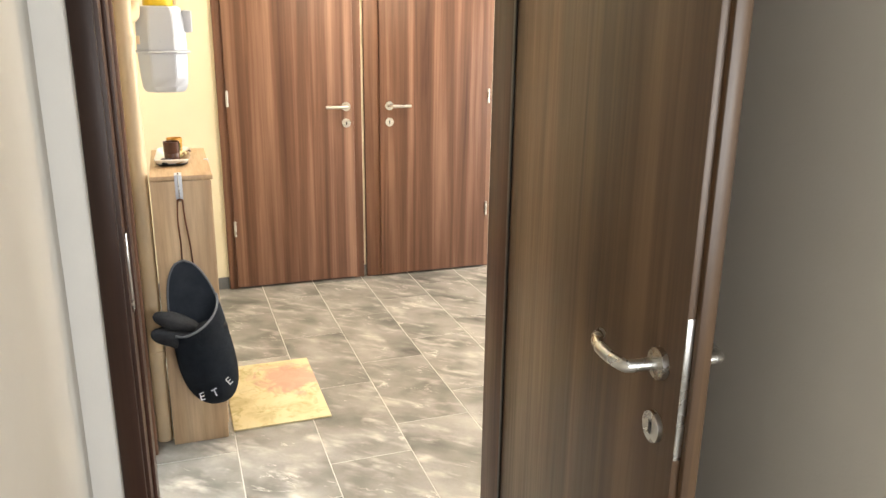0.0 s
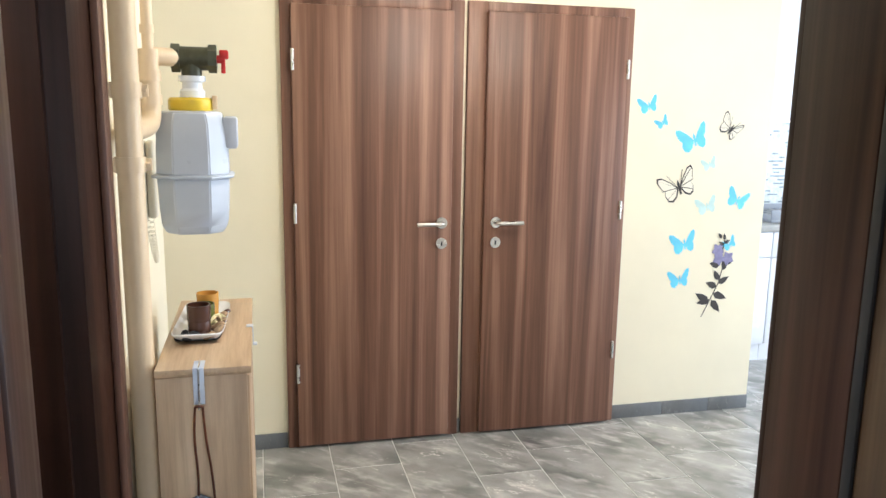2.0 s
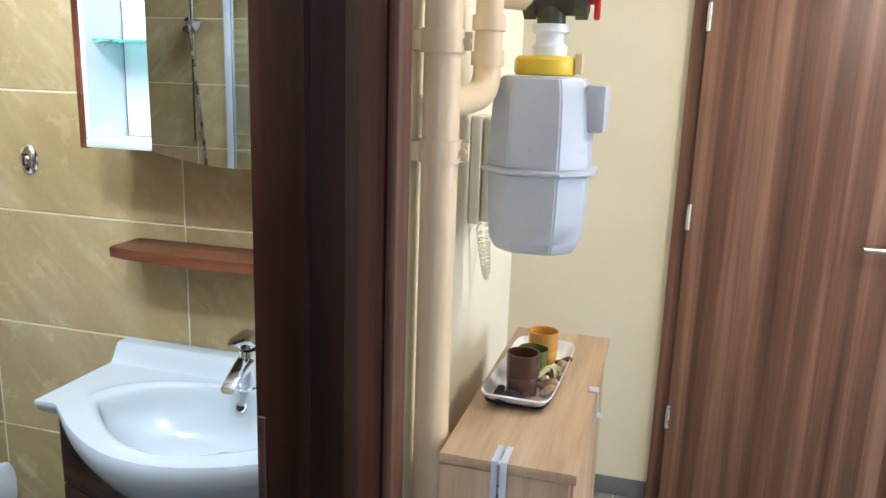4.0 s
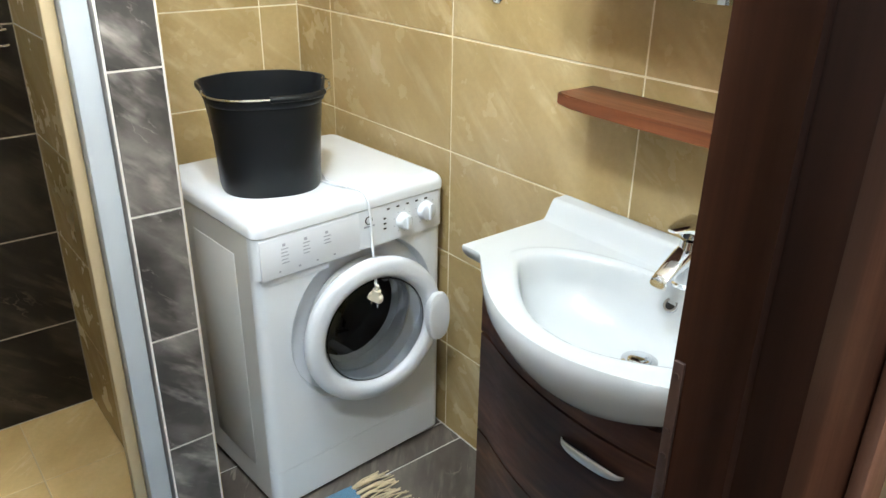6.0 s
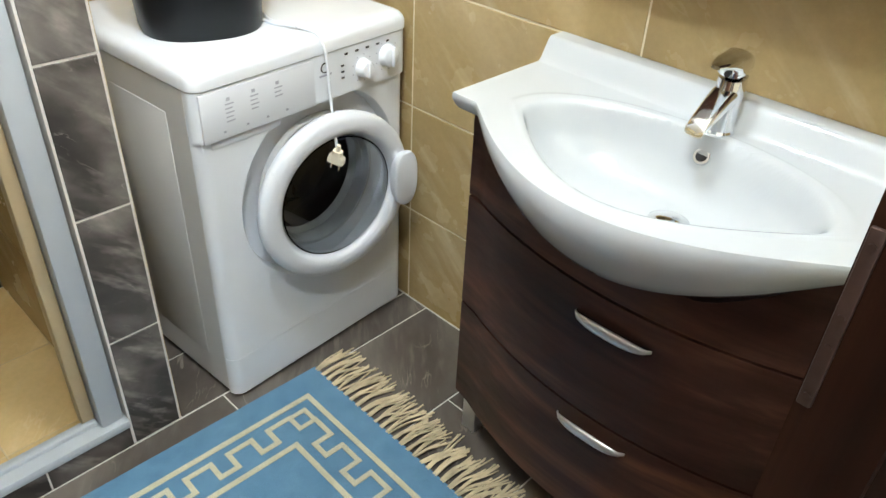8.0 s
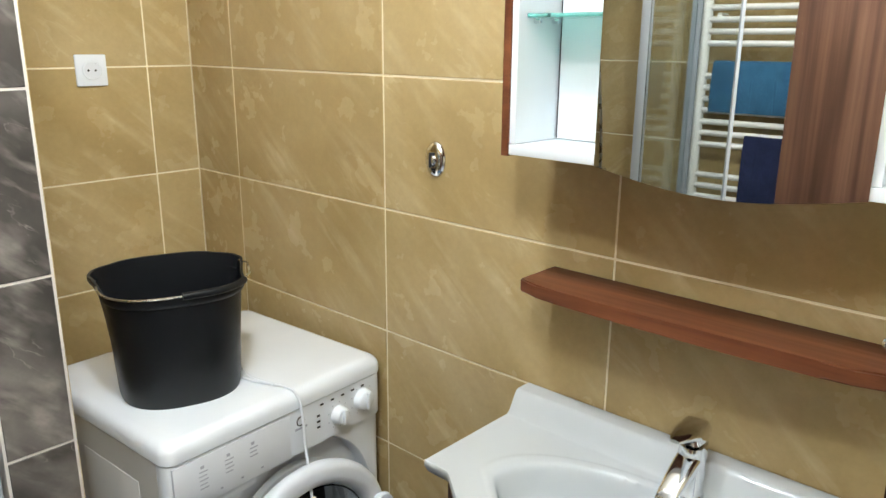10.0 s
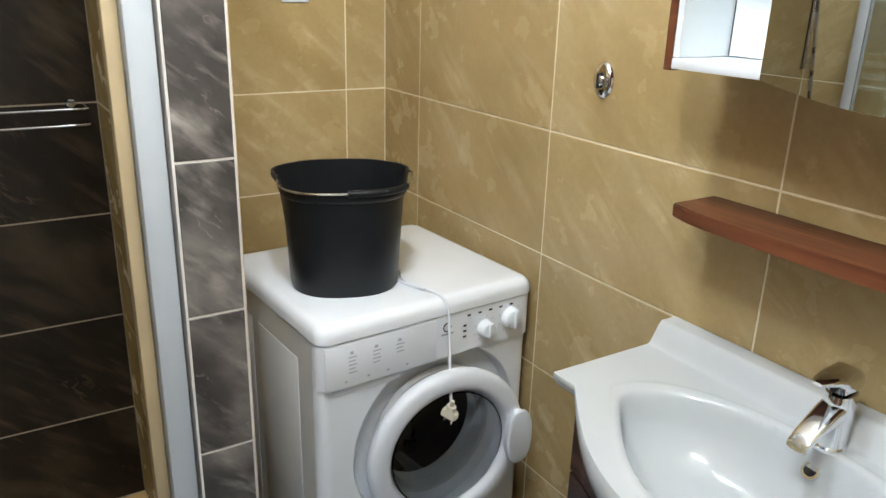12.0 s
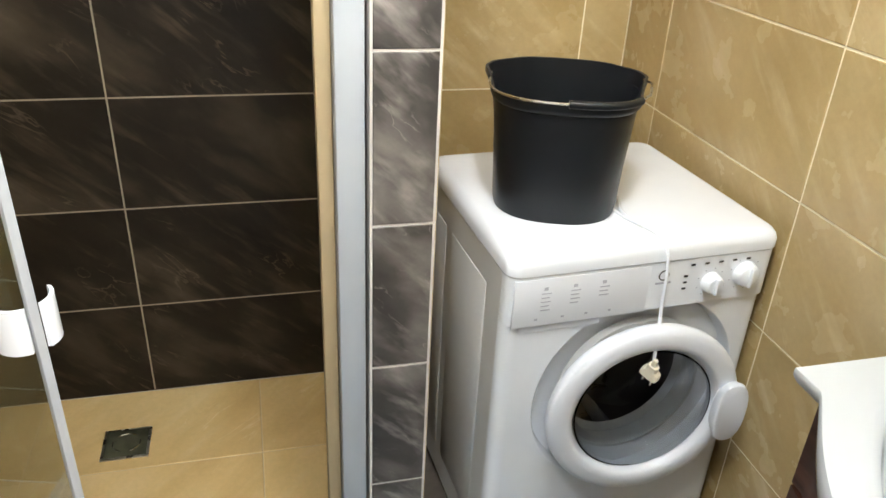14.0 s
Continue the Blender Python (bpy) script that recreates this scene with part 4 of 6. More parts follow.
for col, flip in ((0, 1), (NX, 0)):
    ring = [grid[j][col] for j in range(NY + 1)] + [under[col], prev[col]]
    bm.faces.new(ring if flip else ring[::-1])
part("bowl", bm, M_CERAMIC, ws)
OZ = basin_z(-0.645, 3.216) + 0.001
of = part("overflow", lathe(bmesh.new(), [(0.009, 0.0), (0.010, 0.004), (0.014, 0.004), (0.0155, 0.0)], pose(-0.645, 3.216, OZ, 52, 0, 0), 24, (False, False)), M_CHROME, ws, "chrome overflow ring")
part("overflow_hole", lathe(bmesh.new(), [(0.0095, 0.0), (0.0095, 0.001)], pose(-0.645, 3.216, OZ, 52, 0, 0), 20), M_RUBBER, of)
wt = part("waste", lathe(bmesh.new(), [(0.034, -0.004), (0.034, 0.0015), (0.030, 0.0035), (0.024, 0.0035)], pose(-0.632, 3.120, 0.7495), 28), M_CHROME, ws, "chrome pop-up waste")
part("waste_plug", lathe(bmesh.new(), [(0.022, 0.004), (0.022, 0.009), (0.016, 0.0115), (0.002, 0.012)], pose(-0.632, 3.120, 0.7495), 28), M_CHROME, wt)

tp = thing("basin_tap", pose(-0.645, 3.248, 0.8645), "chrome single-lever basin mixer tap", "tap")


def tap_loft(sections, n=28):
    """Rounded sections: middle (y, z), half sizes, tilt of the section's plane."""
    bm = bmesh.new()
    rings = []
    for y, z, w, h, tilt, pw in sections:
        m = pose(0, y, z, tilt, 0, 0)
        rings.append([m @ Vector((px, py, 0)) for px, py in oval(0, 0, w, h, n, pw)])
    return loft(bm, rings)


part("body", tap_loft([(0.0, 0.0, 0.0265, 0.0265, 0, 2), (0.0, 0.005, 0.0265, 0.0265, 0, 2), (0.001, 0.008, 0.0235, 0.0240, 0, 2.2), (0.003, 0.045, 0.0225, 0.0245, 0, 2.3), (0.005, 0.080, 0.0225, 0.0235, 6, 2.3), (0.006, 0.094, 0.0215, 0.0225, 8, 2.3)]), M_CHROME, tp)
part("spout", tap_loft([(-0.004, 0.066, 0.0205, 0.022, 70, 3), (-0.028, 0.059, 0.0200, 0.0175, 68, 3.4), (-0.054, 0.047, 0.0185, 0.0140, 64, 3.6), (-0.078, 0.034, 0.0170, 0.0120, 62, 3.6), (-0.086, 0.030, 0.0160, 0.0100, 60, 3.2)]), M_CHROME, tp)
part("aerator", rod(bmesh.new(), (0, -0.074, 0.030), (0, -0.078, 0.015), 0.0105, 20), M_STEEL, tp)
bm = bmesh.new()
secs = ((0.029, 0.108, 0.014, 0.010), (0.024, 0.112, 0.0200, 0.018), (0.006, 0.116, 0.0225, 0.022), (-0.014, 0.1155, 0.0222, 0.0195), (-0.019, 0.1215, 0.0215, 0.0135), (-0.036, 0.1245, 0.0185, 0.0085), (-0.056, 0.1255, 0.0135, 0.0050), (-0.068, 0.1255, 0.0075, 0.0028))
loft(bm, [[(px, y, z0 + pz) for px, pz in oval(0, 0, w, h, 28, 3.0)] for y, z0, w, h in secs])
part("lever", bm, M_CHROME, tp)
part("marker", rod(bmesh.new(), (0, -0.0150, 0.1045), (0, -0.0215, 0.1035), 0.0052, 12), M_RUBBER, tp, "small dark marker dot")

# ---- wall shelf, mirror cabinet, fittings ----
sh = thing("wall_shelf", Matrix(), "cherry wood shelf on the tiled wall above the basin", "shelf")
front = [(-0.985, NORTH - 0.001), (-0.985, 3.225)] + [(-0.985 + 0.605 * k / 14, 3.214 - 0.010 * math.sin(math.pi * k / 14)) for k in range(1, 14)] + [(-0.38, 3.225), (-0.38, NORTH - 0.001)]
bm = bmesh.new()
slab(bm, front, 1.145, 1.170)
bmesh.ops.bevel(bm, geom=list(bm.edges), offset=0.003, segments=2, affect="EDGES")
part("board", bm, M_SHELF, sh)
part("bracket", lathe(bmesh.new(), [(0.011, 0.0), (0.011, 0.022), (0.013, 0.025), (0.013, 0.034), (0.009, 0.037)], pose(-0.40, 3.325, 1.17, 60, 0, 0), 20), M_CHROME, sh, "chrome shelf bracket")

mc = thing("mirror_cabinet", Matrix(), "mirror cabinet with open white shelves and walnut side", "mirror cabinet")
CZ0, CZ1, CY = 1.402, 2.06, 3.168
part("side_panel", one_box((-0.992, CY, CZ0 - 0.003), (-0.977, NORTH - 0.002, CZ1), 0.001), M_SHELF, mc, "cherry side panel")
for x0, x1 in ((-0.976, -0.806), (-0.430, -0.300)):
    part("shelf_back", one_box((x0 + 0.017, NORTH - 0.050, CZ0 + 0.019), (x1 - 0.013, NORTH - 0.040, CZ1 - 0.002)), M_WHITEBOARD, mc, soft=False)
    # added dark strip: the shadow in the gap beside the shelf back
    part("corner_gap", one_box((x0 + 0.0125, NORTH - 0.047, CZ0 + 0.019), (x0 + 0.0165, NORTH - 0.041, CZ1 - 0.002)), M_RUBBER, mc, "dark strip standing for shadow in the corner gap", soft=False)
    part("shelf_side", one_box((x0, CY + 0.002, CZ0 + 0.018), (x0 + 0.012, NORTH - 0.016, CZ1)), M_WHITEBOARD, mc, soft=False)
    part("shelf_side", one_box((x1 - 0.012, CY + 0.045, CZ0 + 0.018), (x1, NORTH - 0.016, CZ1)), M_WHITEBOARD, mc, soft=False)
    part("shelf_floor", one_box((x0, CY, CZ0), (x1, NORTH - 0.002, CZ0 + 0.017), 0.001), M_WHITEBOARD, mc)
    part("shelf_top", one_box((x0, CY + 0.002, CZ1), (x1, NORTH - 0.002, CZ1 + 0.016), 0.001), M_WHITEBOARD, mc)
    gs = part("glass_shelf", one_box((x0 + 0.014, CY + 0.022, 1.622), (x1 - 0.0135, NORTH - 0.051, 1.628)), M_GREENGLASS, mc, "greenish glass shelf", soft=False)
    for px in (x0 + 0.018, x1 - 0.018):
        for py in (CY + 0.045, NORTH - 0.070):
            part("shelf_pin", rod(bmesh.new(), (px - 0.006, py, 1.617), (px + 0.006, py, 1.617), 0.004, 10), M_CHROME, gs)
part("door_carcass", one_box((-0.803, CY + 0.004, CZ0 + 0.006), (-0.433, NORTH - 0.002, CZ1 + 0.016)), M_WHITEBOARD, mc, soft=False)
n = 24
low = [(-0.808 + 0.380 * k / n, CZ0 - 0.024 * math.sin(math.pi * k / n)) for k in range(n + 1)]
outline = low + [(-0.428, CZ1 + 0.016), (-0.808, CZ1 + 0.016)]
mi = part("mirror_glass", slab(bmesh.new(), outline, 0.0, 0.004, Matrix(((1, 0, 0, 0), (0, 0, -1, CY), (0, 1, 0, 0), (0, 0, 0, 1)))), M_MIRROR, mc, "bevelled mirror with curved lower edge", soft=False)

vl = thing("wall_valve", pose(-1.298, NORTH, 1.341), "chrome water valve rosette on beige tiles", "valve")
part("rosette", lathe(bmesh.new(), [(0.034, 0.0), (0.033, 0.004), (0.026, 0.010), (0.016, 0.012)], pose(0, 0, 0, 90, 0, 0) @ Matrix.Diagonal((0.85, 1.15, 1, 1)), 32), M_CHROME, vl)
part("knob", lathe(bmesh.new(), [(0.011, 0.010), (0.011, 0.017), (0.008, 0.019)], pose(0, 0, 0, 90, 0, 0), 20), M_CHROME, vl)
part("slot", one_box((-0.0035, -0.0205, -0.016), (0.0035, -0.012, 0.016), 0.002), M_RUBBER, vl, "dark slot")

so = thing("wall_socket", pose(WEST, 3.042, 1.503), "white wall socket on beige tiles", "wall socket")
part("plate", one_box((0.0, -0.041, -0.041), (0.010, 0.041, 0.041), 0.004), M_WHITE, so)
part("cup_ring", lathe(bmesh.new(), [(0.021, 0.0085), (0.021, 0.0125), (0.024, 0.0125), (0.026, 0.0095)], pose(0, 0, 0, 0, 90, 0), 28, (False, False)), M_WHITE, so)
cup = part("cup", rod(bmesh.new(), (0.009, 0, 0), (0.0106, 0, 0), 0.0208, 28), M_WMRING, so)
for s in (-1, 1):
    part("pin_hole", rod(bmesh.new(), (0.0102, s * 0.0095, 0), (0.0112, s * 0.0095, 0), 0.003, 10), M_RUBBER, cup)

# ---- shower ----
sc = thing("shower_enclosure", Matrix(), "shower enclosure with white aluminium profiles and glass", "shower")
part("wall_profile", one_box((-1.535, 2.4375, 0.082), (-1.488, 2.486, 2.0), 0.004), M_ALU, sc, "white aluminium wall profile")
part("inner_profile", one_box((-1.552, 2.410, 0.082), (-1.520, 2.437, 2.0), 0.004), M_TILEREFLECT, sc, "inner profile coloured like the beige tiles it reflects")
part("sill", one_box((-1.540, SOUTH, 0.060), (-1.472, 2.492, 0.084), 0.004), M_ALU, sc, "white aluminium sill")
part("sill_track", one_box((-1.520, SOUTH, 0.084), (-1.505, 2.435, 0.096), 0.002), M_ALU, sc)
part("wall_profile", one_box((-1.535, SOUTH, 0.084), (-1.488, SOUTH + 0.035, 2.0), 0.004), M_ALU, sc)
part("post", one_box((-1.528, 1.700, 0.084), (-1.492, 1.730, 2.0), 0.004), M_ALU, sc)
part("head_rail", one_box((-1.535, SOUTH, 2.0), (-1.488, 2.486, 2.04), 0.003), M_ALU, sc)
g = part("fixed_pane", one_box((-1.514, SOUTH + 0.035, 0.096), (-1.508, 1.70, 2.0)), M_GLASS, sc, "clear fixed glass", soft=False)
g.visible_shadow = False
hx, hy, ex, ey = -1.492, 1.735, -1.035, 2.085
ang = math.degrees(math.atan2(ey - hy, ex - hx))
ln = math.hypot(ex - hx, ey - hy)
lm = pose(hx, hy, 0, 0, 0, ang)


def local(bm):
    bm.transform(lm)
    return bm


gd = part("glass_door", local(one_box((0.01, -0.003, 0.11), (ln - 0.012, 0.003, 1.98))), M_GLASS, sc, "open clear glass door", soft=False)
gd.visible_shadow = False
part("edge_profile", local(one_box((ln - 0.010, -0.005, 0.11), (ln, 0.005, 1.98), 0.0015)), M_ALU, gd)
for s in (-1, 1):
    bm = bmesh.new()
    arc = [(ln - 0.028 + 0.028 * math.cos(a), s * (0.004 + 0.028 * math.sin(a))) for a in [math.radians(q) for q in range(12, 100, 8)]]
    loft(bm, [[lm @ Vector((x, y, z)) for x, y in arc + [(x - 0.003, y - s * 0.003) for x, y in arc[::-1]]] for z in (1.012, 1.015, 1.062, 1.065)])
    part("grip", bm, M_WHITE, gd, "white curved grip")
kb = solid("shower_kerb", one_box((-1.535, SOUTH, -0.002), (-1.480, 2.492, 0.0595)), M_PGROUT, "dark tiled kerb under the shower sill", "kerb", "structure", soft=False)

wr = thing("shower_rack", pose(WEST, 2.335, 1.165), "chrome wire shower rack on dark tiles", "shower rack")
for z in (0.0, 0.04):
    part("rail", tube(bmesh.new(), [(0.004, -0.12, z), (0.075, -0.12, z), (0.085, -0.11, z), (0.085, 0.11, z), (0.075, 0.12, z), (0.004, 0.12, z)], 0.0035, 8), M_CHROME, wr)
for k in range(7):
    y = -0.105 + k * 0.035
    part("wire", rod(bmesh.new(), (0.003, y, 0.0), (0.085, y, 0.0), 0.0018, 6), M_CHROME, wr)
for y in (-0.09, 0.09):
    part("mount", rod(bmesh.new(), (0.0, y, 0.045), (0.014, y, 0.045), 0.011, 16), M_CHROME, wr)

dn = thing("floor_drain", pose(-2.05, 1.905, 0.0005), "square dark metal drain in the shower floor", "drain")
part("frame", one_box((-0.060, -0.062, 0.0), (0.060, 0.062, 0.004), 0.001), M_STEEL, dn)
part("cover", one_box((-0.053, -0.055, 0.004), (0.053, 0.055, 0.0052), 0.0005), M_VALVE, dn, "dark drain cover")
for a0 in (20, 140, 260):
    part("slot_ring", tube(bmesh.new(), [(0.036 * math.cos(radians(a)), 0.036 * math.sin(radians(a)), 0.0055) for a in range(a0, a0 + 90, 10)], 0.0018, 6), M_CHROME, dn)

# shower rail and hand shower on the south wall
sr = thing("hand_shower", pose(-1.93, SOUTH, 0), "chrome hand shower on a rail", "shower head")
part("rail", rod(bmesh.new(), (0, 0.045, 1.25), (0, 0.045, 1.92), 0.010, 16), M_CHROME, sr)
for z in (1.28, 1.89):
    part("mount", rod(bmesh.new(), (0, 0.0, z), (0, 0.046, z), 0.012, 14), M_CHROME, sr)
part("head", lathe(bmesh.new(), [(0.012, 0.0), (0.014, 0.03), (0.045, 0.045), (0.045, 0.055)], pose(0, 0.09, 1.80, 125, 0, 0), 24), M_CHROME, sr)
part("hose", tube(bmesh.new(), smooth_path([(0, 0.08, 1.80), (0.03, 0.07, 1.5), (0.06, 0.06, 1.1), (0.03, 0.05, 0.9), (0.0, 0.04, 1.02)], 8), 0.006, 8), M_STEEL, sr)
part("mixer", rod(bmesh.new(), (-0.07, 0.05, 1.05), (0.07, 0.05, 1.05), 0.022, 20), M_CHROME, sr)

# towel radiator and towels
rd = thing("towel_radiator", pose(-1.21, SOUTH, 0), "white towel radiator on the beige tiled wall", "towel radiator")
for x in (-0.245, 0.245):
    part("rail", rod(bmesh.new(), (x, 0.06, 0.55), (x, 0.06, 1.80), 0.018, 18), M_RADI, rd)
z = 0.60
for run in (5, 6, 7, 5):
    for _ in range(run):
        part("rung", rod(bmesh.new(), (-0.245, 0.062, z), (0.245, 0.062, z), 0.011, 12), M_RADI, rd)
        z += 0.042
    z += 0.075
for x, zz in ((-0.2, 0.68), (0.2, 0.68), (-0.2, 1.68), (0.2, 1.68)):
    part("mount", rod(bmesh.new(), (x, 0.0, zz), (x, 0.06, zz), 0.009, 10), M_RADI, rd)


def towel(name, x0, x1, z_top, drop, material, label):
    bm = bmesh.new()
    rings = []
    for k in range(25):
        x = x0 + (x1 - x0) * k / 24
        w = 0.004 * math.sin(k * 1.1)
        path = [(0.040 + w, z_top - drop * 0.7), (0.044 + w * 0.5, z_top - 0.03), (0.050, z_top + 0.010), (0.062, z_top + 0.016), (0.075, z_top + 0.010), (0.082 + w * 0.5, z_top - 0.05), (0.084 + w, z_top - drop)]
        rings.append([(x, y, zz) for y, zz in path] + [(x, y - 0.006 * (1 if q > 3 else -1), zz) for q, (y, zz) in list(enumerate(path))[::-1] if q != 3])
    loft(bm, rings)
    solid(name, bm, material, label, "towel", m=pose(-1.21, SOUTH, 0))


towel("towel", -0.20, 0.16, 1.505, 0.17, M_TOWELBLUE, "teal blue towel hanging on the white radiator")
towel("towel", -0.06, 0.20, 1.245, 0.30, M_TOWELNAVY, "navy blue towel hanging on the white radiator")

# ---- rug with key pattern and fringe ----
rg = thing("rug", pose(-1.398, 2.945, 0.0, 0, 0, -1.5), "blue cotton rug with cream key border and fringe", "rug")
RW, RL = 0.76, 0.98
bm = bmesh.new()
nx, ny = 40, 52
vs = [[bm.verts.new((RW * i / nx, -RL * j / ny, 0.007 + 0.0012 * noise.noise((i * 0.31, j * 0.27, 3)))) for i in range(nx + 1)] for j in range(ny + 1)]
for j in range(ny):
    for i in range(nx):
        bm.faces.new((vs[j][i], vs[j + 1][i], vs[j + 1][i + 1], vs[j][i + 1]))
edge = [vs[0][i] for i in range(nx + 1)] + [vs[j][nx] for j in range(1, ny + 1)] + [vs[ny][i] for i in range(nx - 1, -1, -1)] + [vs[j][0] for j in range(ny - 1, 0, -1)]
lowr = [bm.verts.new((v.co.x, v.co.y, 0.0006)) for v in edge]
for a in range(len(edge)):
    b = (a + 1) % len(edge)
    bm.faces.new((edge[a], edge[b], lowr[b], lowr[a]))
part("field", bm, M_RUG, rg)


def stripe(bm, pts, w):
    for (x0, y0), (x1, y1) in zip(pts, pts[1:]):
        lo = (min(x0, x1) - w / 2, min(y0, y1) - w / 2)
        hi = (max(x0, x1) + w / 2, max(y0, y1) + w / 2)
        box(bm, (lo[0], lo[1], 0.0070), (hi[0], hi[1], 0.0092 + 0.00001 * (len(bm.verts) % 40)))


def frame_of(i):
    return [(i, -i), (RW - i, -i), (RW - i, -RL + i), (i, -RL + i), (i, -i)]


bm = bmesh.new()
stripe(bm, frame_of(0.075), 0.013)
part("outer_border", bm, M_RUGCREAM, rg, "cream border line", soft=False)
bm = bmesh.new()
stripe(bm, frame_of(0.185), 0.013)
part("inner_border", bm, M_RUGCREAM, rg, "cream border line", soft=False)


def meander(a, b, step=0.098, lo=0.106, hi=0.152):
    """A battlement line between two insets, from a to b along one side."""
    pts, t, low_ = [], a, True
    while t < b - 1e-6:
        pts.append((t, lo if low_ else hi))
        t = min(b, t + step / 2 * (1.25 if low_ else 0.9))
        pts.append((t, lo if low_ else hi))
        low_ = not low_
    return pts


bm = bmesh.new()
stripe(bm, [(x, -y) for x, y in meander(0.15, RW - 0.15)], 0.012)
part("key_pattern", bm, M_RUGCREAM, rg, "cream key pattern", soft=False)
bm = bmesh.new()
stripe(bm, [(y, -x) for x, y in meander(0.15, RL - 0.15)], 0.012)
part("key_pattern", bm, M_RUGCREAM, rg, "cream key pattern", soft=False)
bm = bmesh.new()
stripe(bm, [(RW - y, -x) for x, y in meander(0.15, RL - 0.15)], 0.012)
part("key_pattern", bm, M_RUGCREAM, rg, "cream key pattern", soft=False)
bm = bmesh.new()
stripe(bm, [(0.108, -0.108), (0.150, -0.108), (0.150, -0.150), (0.108, -0.150), (0.108, -0.108)], 0.011)
part("corner_square", bm, M_RUGCREAM, rg, "cream corner square", soft=False)
bm = bmesh.new()
rng = random.Random(4)
for side, y0 in ((1, 0.0), (-1, -RL)):
    for k in range(64):
        x = 0.004 + (RW - 0.008) * (k // 2 * 2 + 0.5 + (k % 2) * 0.55) / 64
        ln_ = rng.uniform(0.085, 0.125)
        dx = rng.uniform(-0.028, 0.028) + 0.012
        for q in range(4):
            ox = rng.uniform(-0.005, 0.005)
            p = [(x + ox * 0.3, y0 - side * 0.004, 0.006), (x + ox + dx * 0.3, y0 + side * ln_ * 0.35, 0.0085 + rng.uniform(0, 0.006)), (x + ox * 2 + dx * 0.8, y0 + side * ln_ * 0.75, 0.0045 + rng.uniform(0, 0.003)), (x + ox * 3 + dx, y0 + side * ln_ * rng.uniform(0.9, 1.08), 0.003)]
            tube(bm, smooth_path(p, 3), 0.0021, 5)
fo = part("fringe", bm, M_FRINGE, rg, "knotted cream cotton fringe")
tagged(fo, kind="stuff")

# ---- hall: shoe cabinet and what stands on it ----
cb = thing("shoe_cabinet", Matrix(), "narrow light oak shoe cabinet against the hall wall", "cabinet")
part("body", one_box((-0.064, 2.834, 0.0), (0.122, 3.43, 1.002), 0.002), M_OAK, cb)
part("end_panel", one_box((-0.064, 2.818, 0.0), (0.132, 2.833, 1.002), 0.0015), M_OAK, cb)
part("top", one_box((-0.065, 2.816, 1.0025), (0.142, 3.452, 1.020), 0.002), M_OAKTOP, cb)
for z0, z1 in ((0.05, 0.36), (0.365, 0.675), (0.68, 0.99)):
    dr = part("flap_door", one_box((0.1225, 2.84, z0), (0.137, 3.425, z1), 0.002), M_OAK, cb)

hk = thing("over_door_hook", pose(0.028, 2.816, 1.020), "metal hook hung over the cabinet edge", "hook")
part("strap", tube(bmesh.new(), [(0, 0.05, 0.0025), (0, 0.0, 0.0025), (0, -0.004, -0.001), (0, -0.004, -0.075), (0, -0.012, -0.088), (0, -0.024, -0.086), (0, -0.028, -0.072)], 0.002, 6), M_STEEL, hk)
part("plate", one_box((-0.012, -0.0035, -0.082), (0.012, -0.0012, 0.0025), 0.0008), M_METER, hk, "pale metal plate")
part("plate", one_box((-0.012, -0.0012, 0.0003), (0.012, 0.05, 0.0028), 0.0008), M_METER, hk)
h2 = thing("over_door_hook", pose(0.142, 3.14, 1.020), "pale metal hook hung over the cabinet side", "hook")
part("plate", one_box((-0.015, -0.012, 0.0003), (0.003, 0.012, 0.0026), 0.0008), M_METER, h2)
part("plate", one_box((0.0008, -0.012, -0.05), (0.003, 0.012, 0.0003), 0.0008), M_METER, h2)
part("lip", one_box((0.003, -0.012, -0.05), (0.012, 0.012, -0.047), 0.0008), M_METER, h2)

# giant slipper-shaped pouch on the hook
sl = thing("slipper_pouch", pose(0.040, 2.812, 0.93, 0, 2, 0), "dark navy felt slipper-shaped pouch hanging by straps", "pouch")
LS = 0.56


def sole_half(t):
    """Half the sole's width at t from the heel (0) to the toe (1)."""
    return 0.112 * (1 - abs(2 * t - 1) ** 3.2) ** 0.5 * (0.66 + 0.34 * t ** 0.8)


def sole_pt(t, s, lift):
    return Vector((sole_half(t) * s + 0.10 * t - 0.012, -0.012 - lift, -0.205 - LS * t))


bm = bmesh.new()
n = 36
outline = [sole_pt(k / n, 1, 0) for k in range(n + 1)] + [sole_pt(k / n, -1, 0) for k in range(n - 1, 0, -1)]
loft(bm, [[p + Vector((0, dy, 0)) for p in outline] for dy in (0.010, -0.006)])
part("sole", bm, M_NAVY, sl)
bm = bmesh.new()
rings = []
m_ = 22
for k in range(30):
    t = 0.40 + 0.60 * k / 29
    w = sole_half(min(t, 0.9995)) + 0.002
    hgt = 0.125 * (1 - ((t - 0.40) / 0.60) ** 2.2) ** 0.55 * 0.9 + 0.010
    row = []
    for j in range(m_ + 1):
        a = math.pi * j / m_
        tt = t - (0.06 * (1 - math.sin(a)) - 0.10 * math.cos(a)) * (1 - (t - 0.40) / 0.60)
        p = sole_pt(tt, 0, 0)
        row.append(Vector((p.x - math.cos(a) * (sole_half(min(max(tt, 0.02), 0.999)) + 0.003), p.y - hgt * math.sin(a) ** 0.8, p.z)))
    rings.append(row)
loft(bm, rings, (False, False), False)
bmesh.ops.solidify(bm, geom=list(bm.faces), thickness=0.005)
up = part("upper", bm, M_NAVY, sl, "navy felt upper")
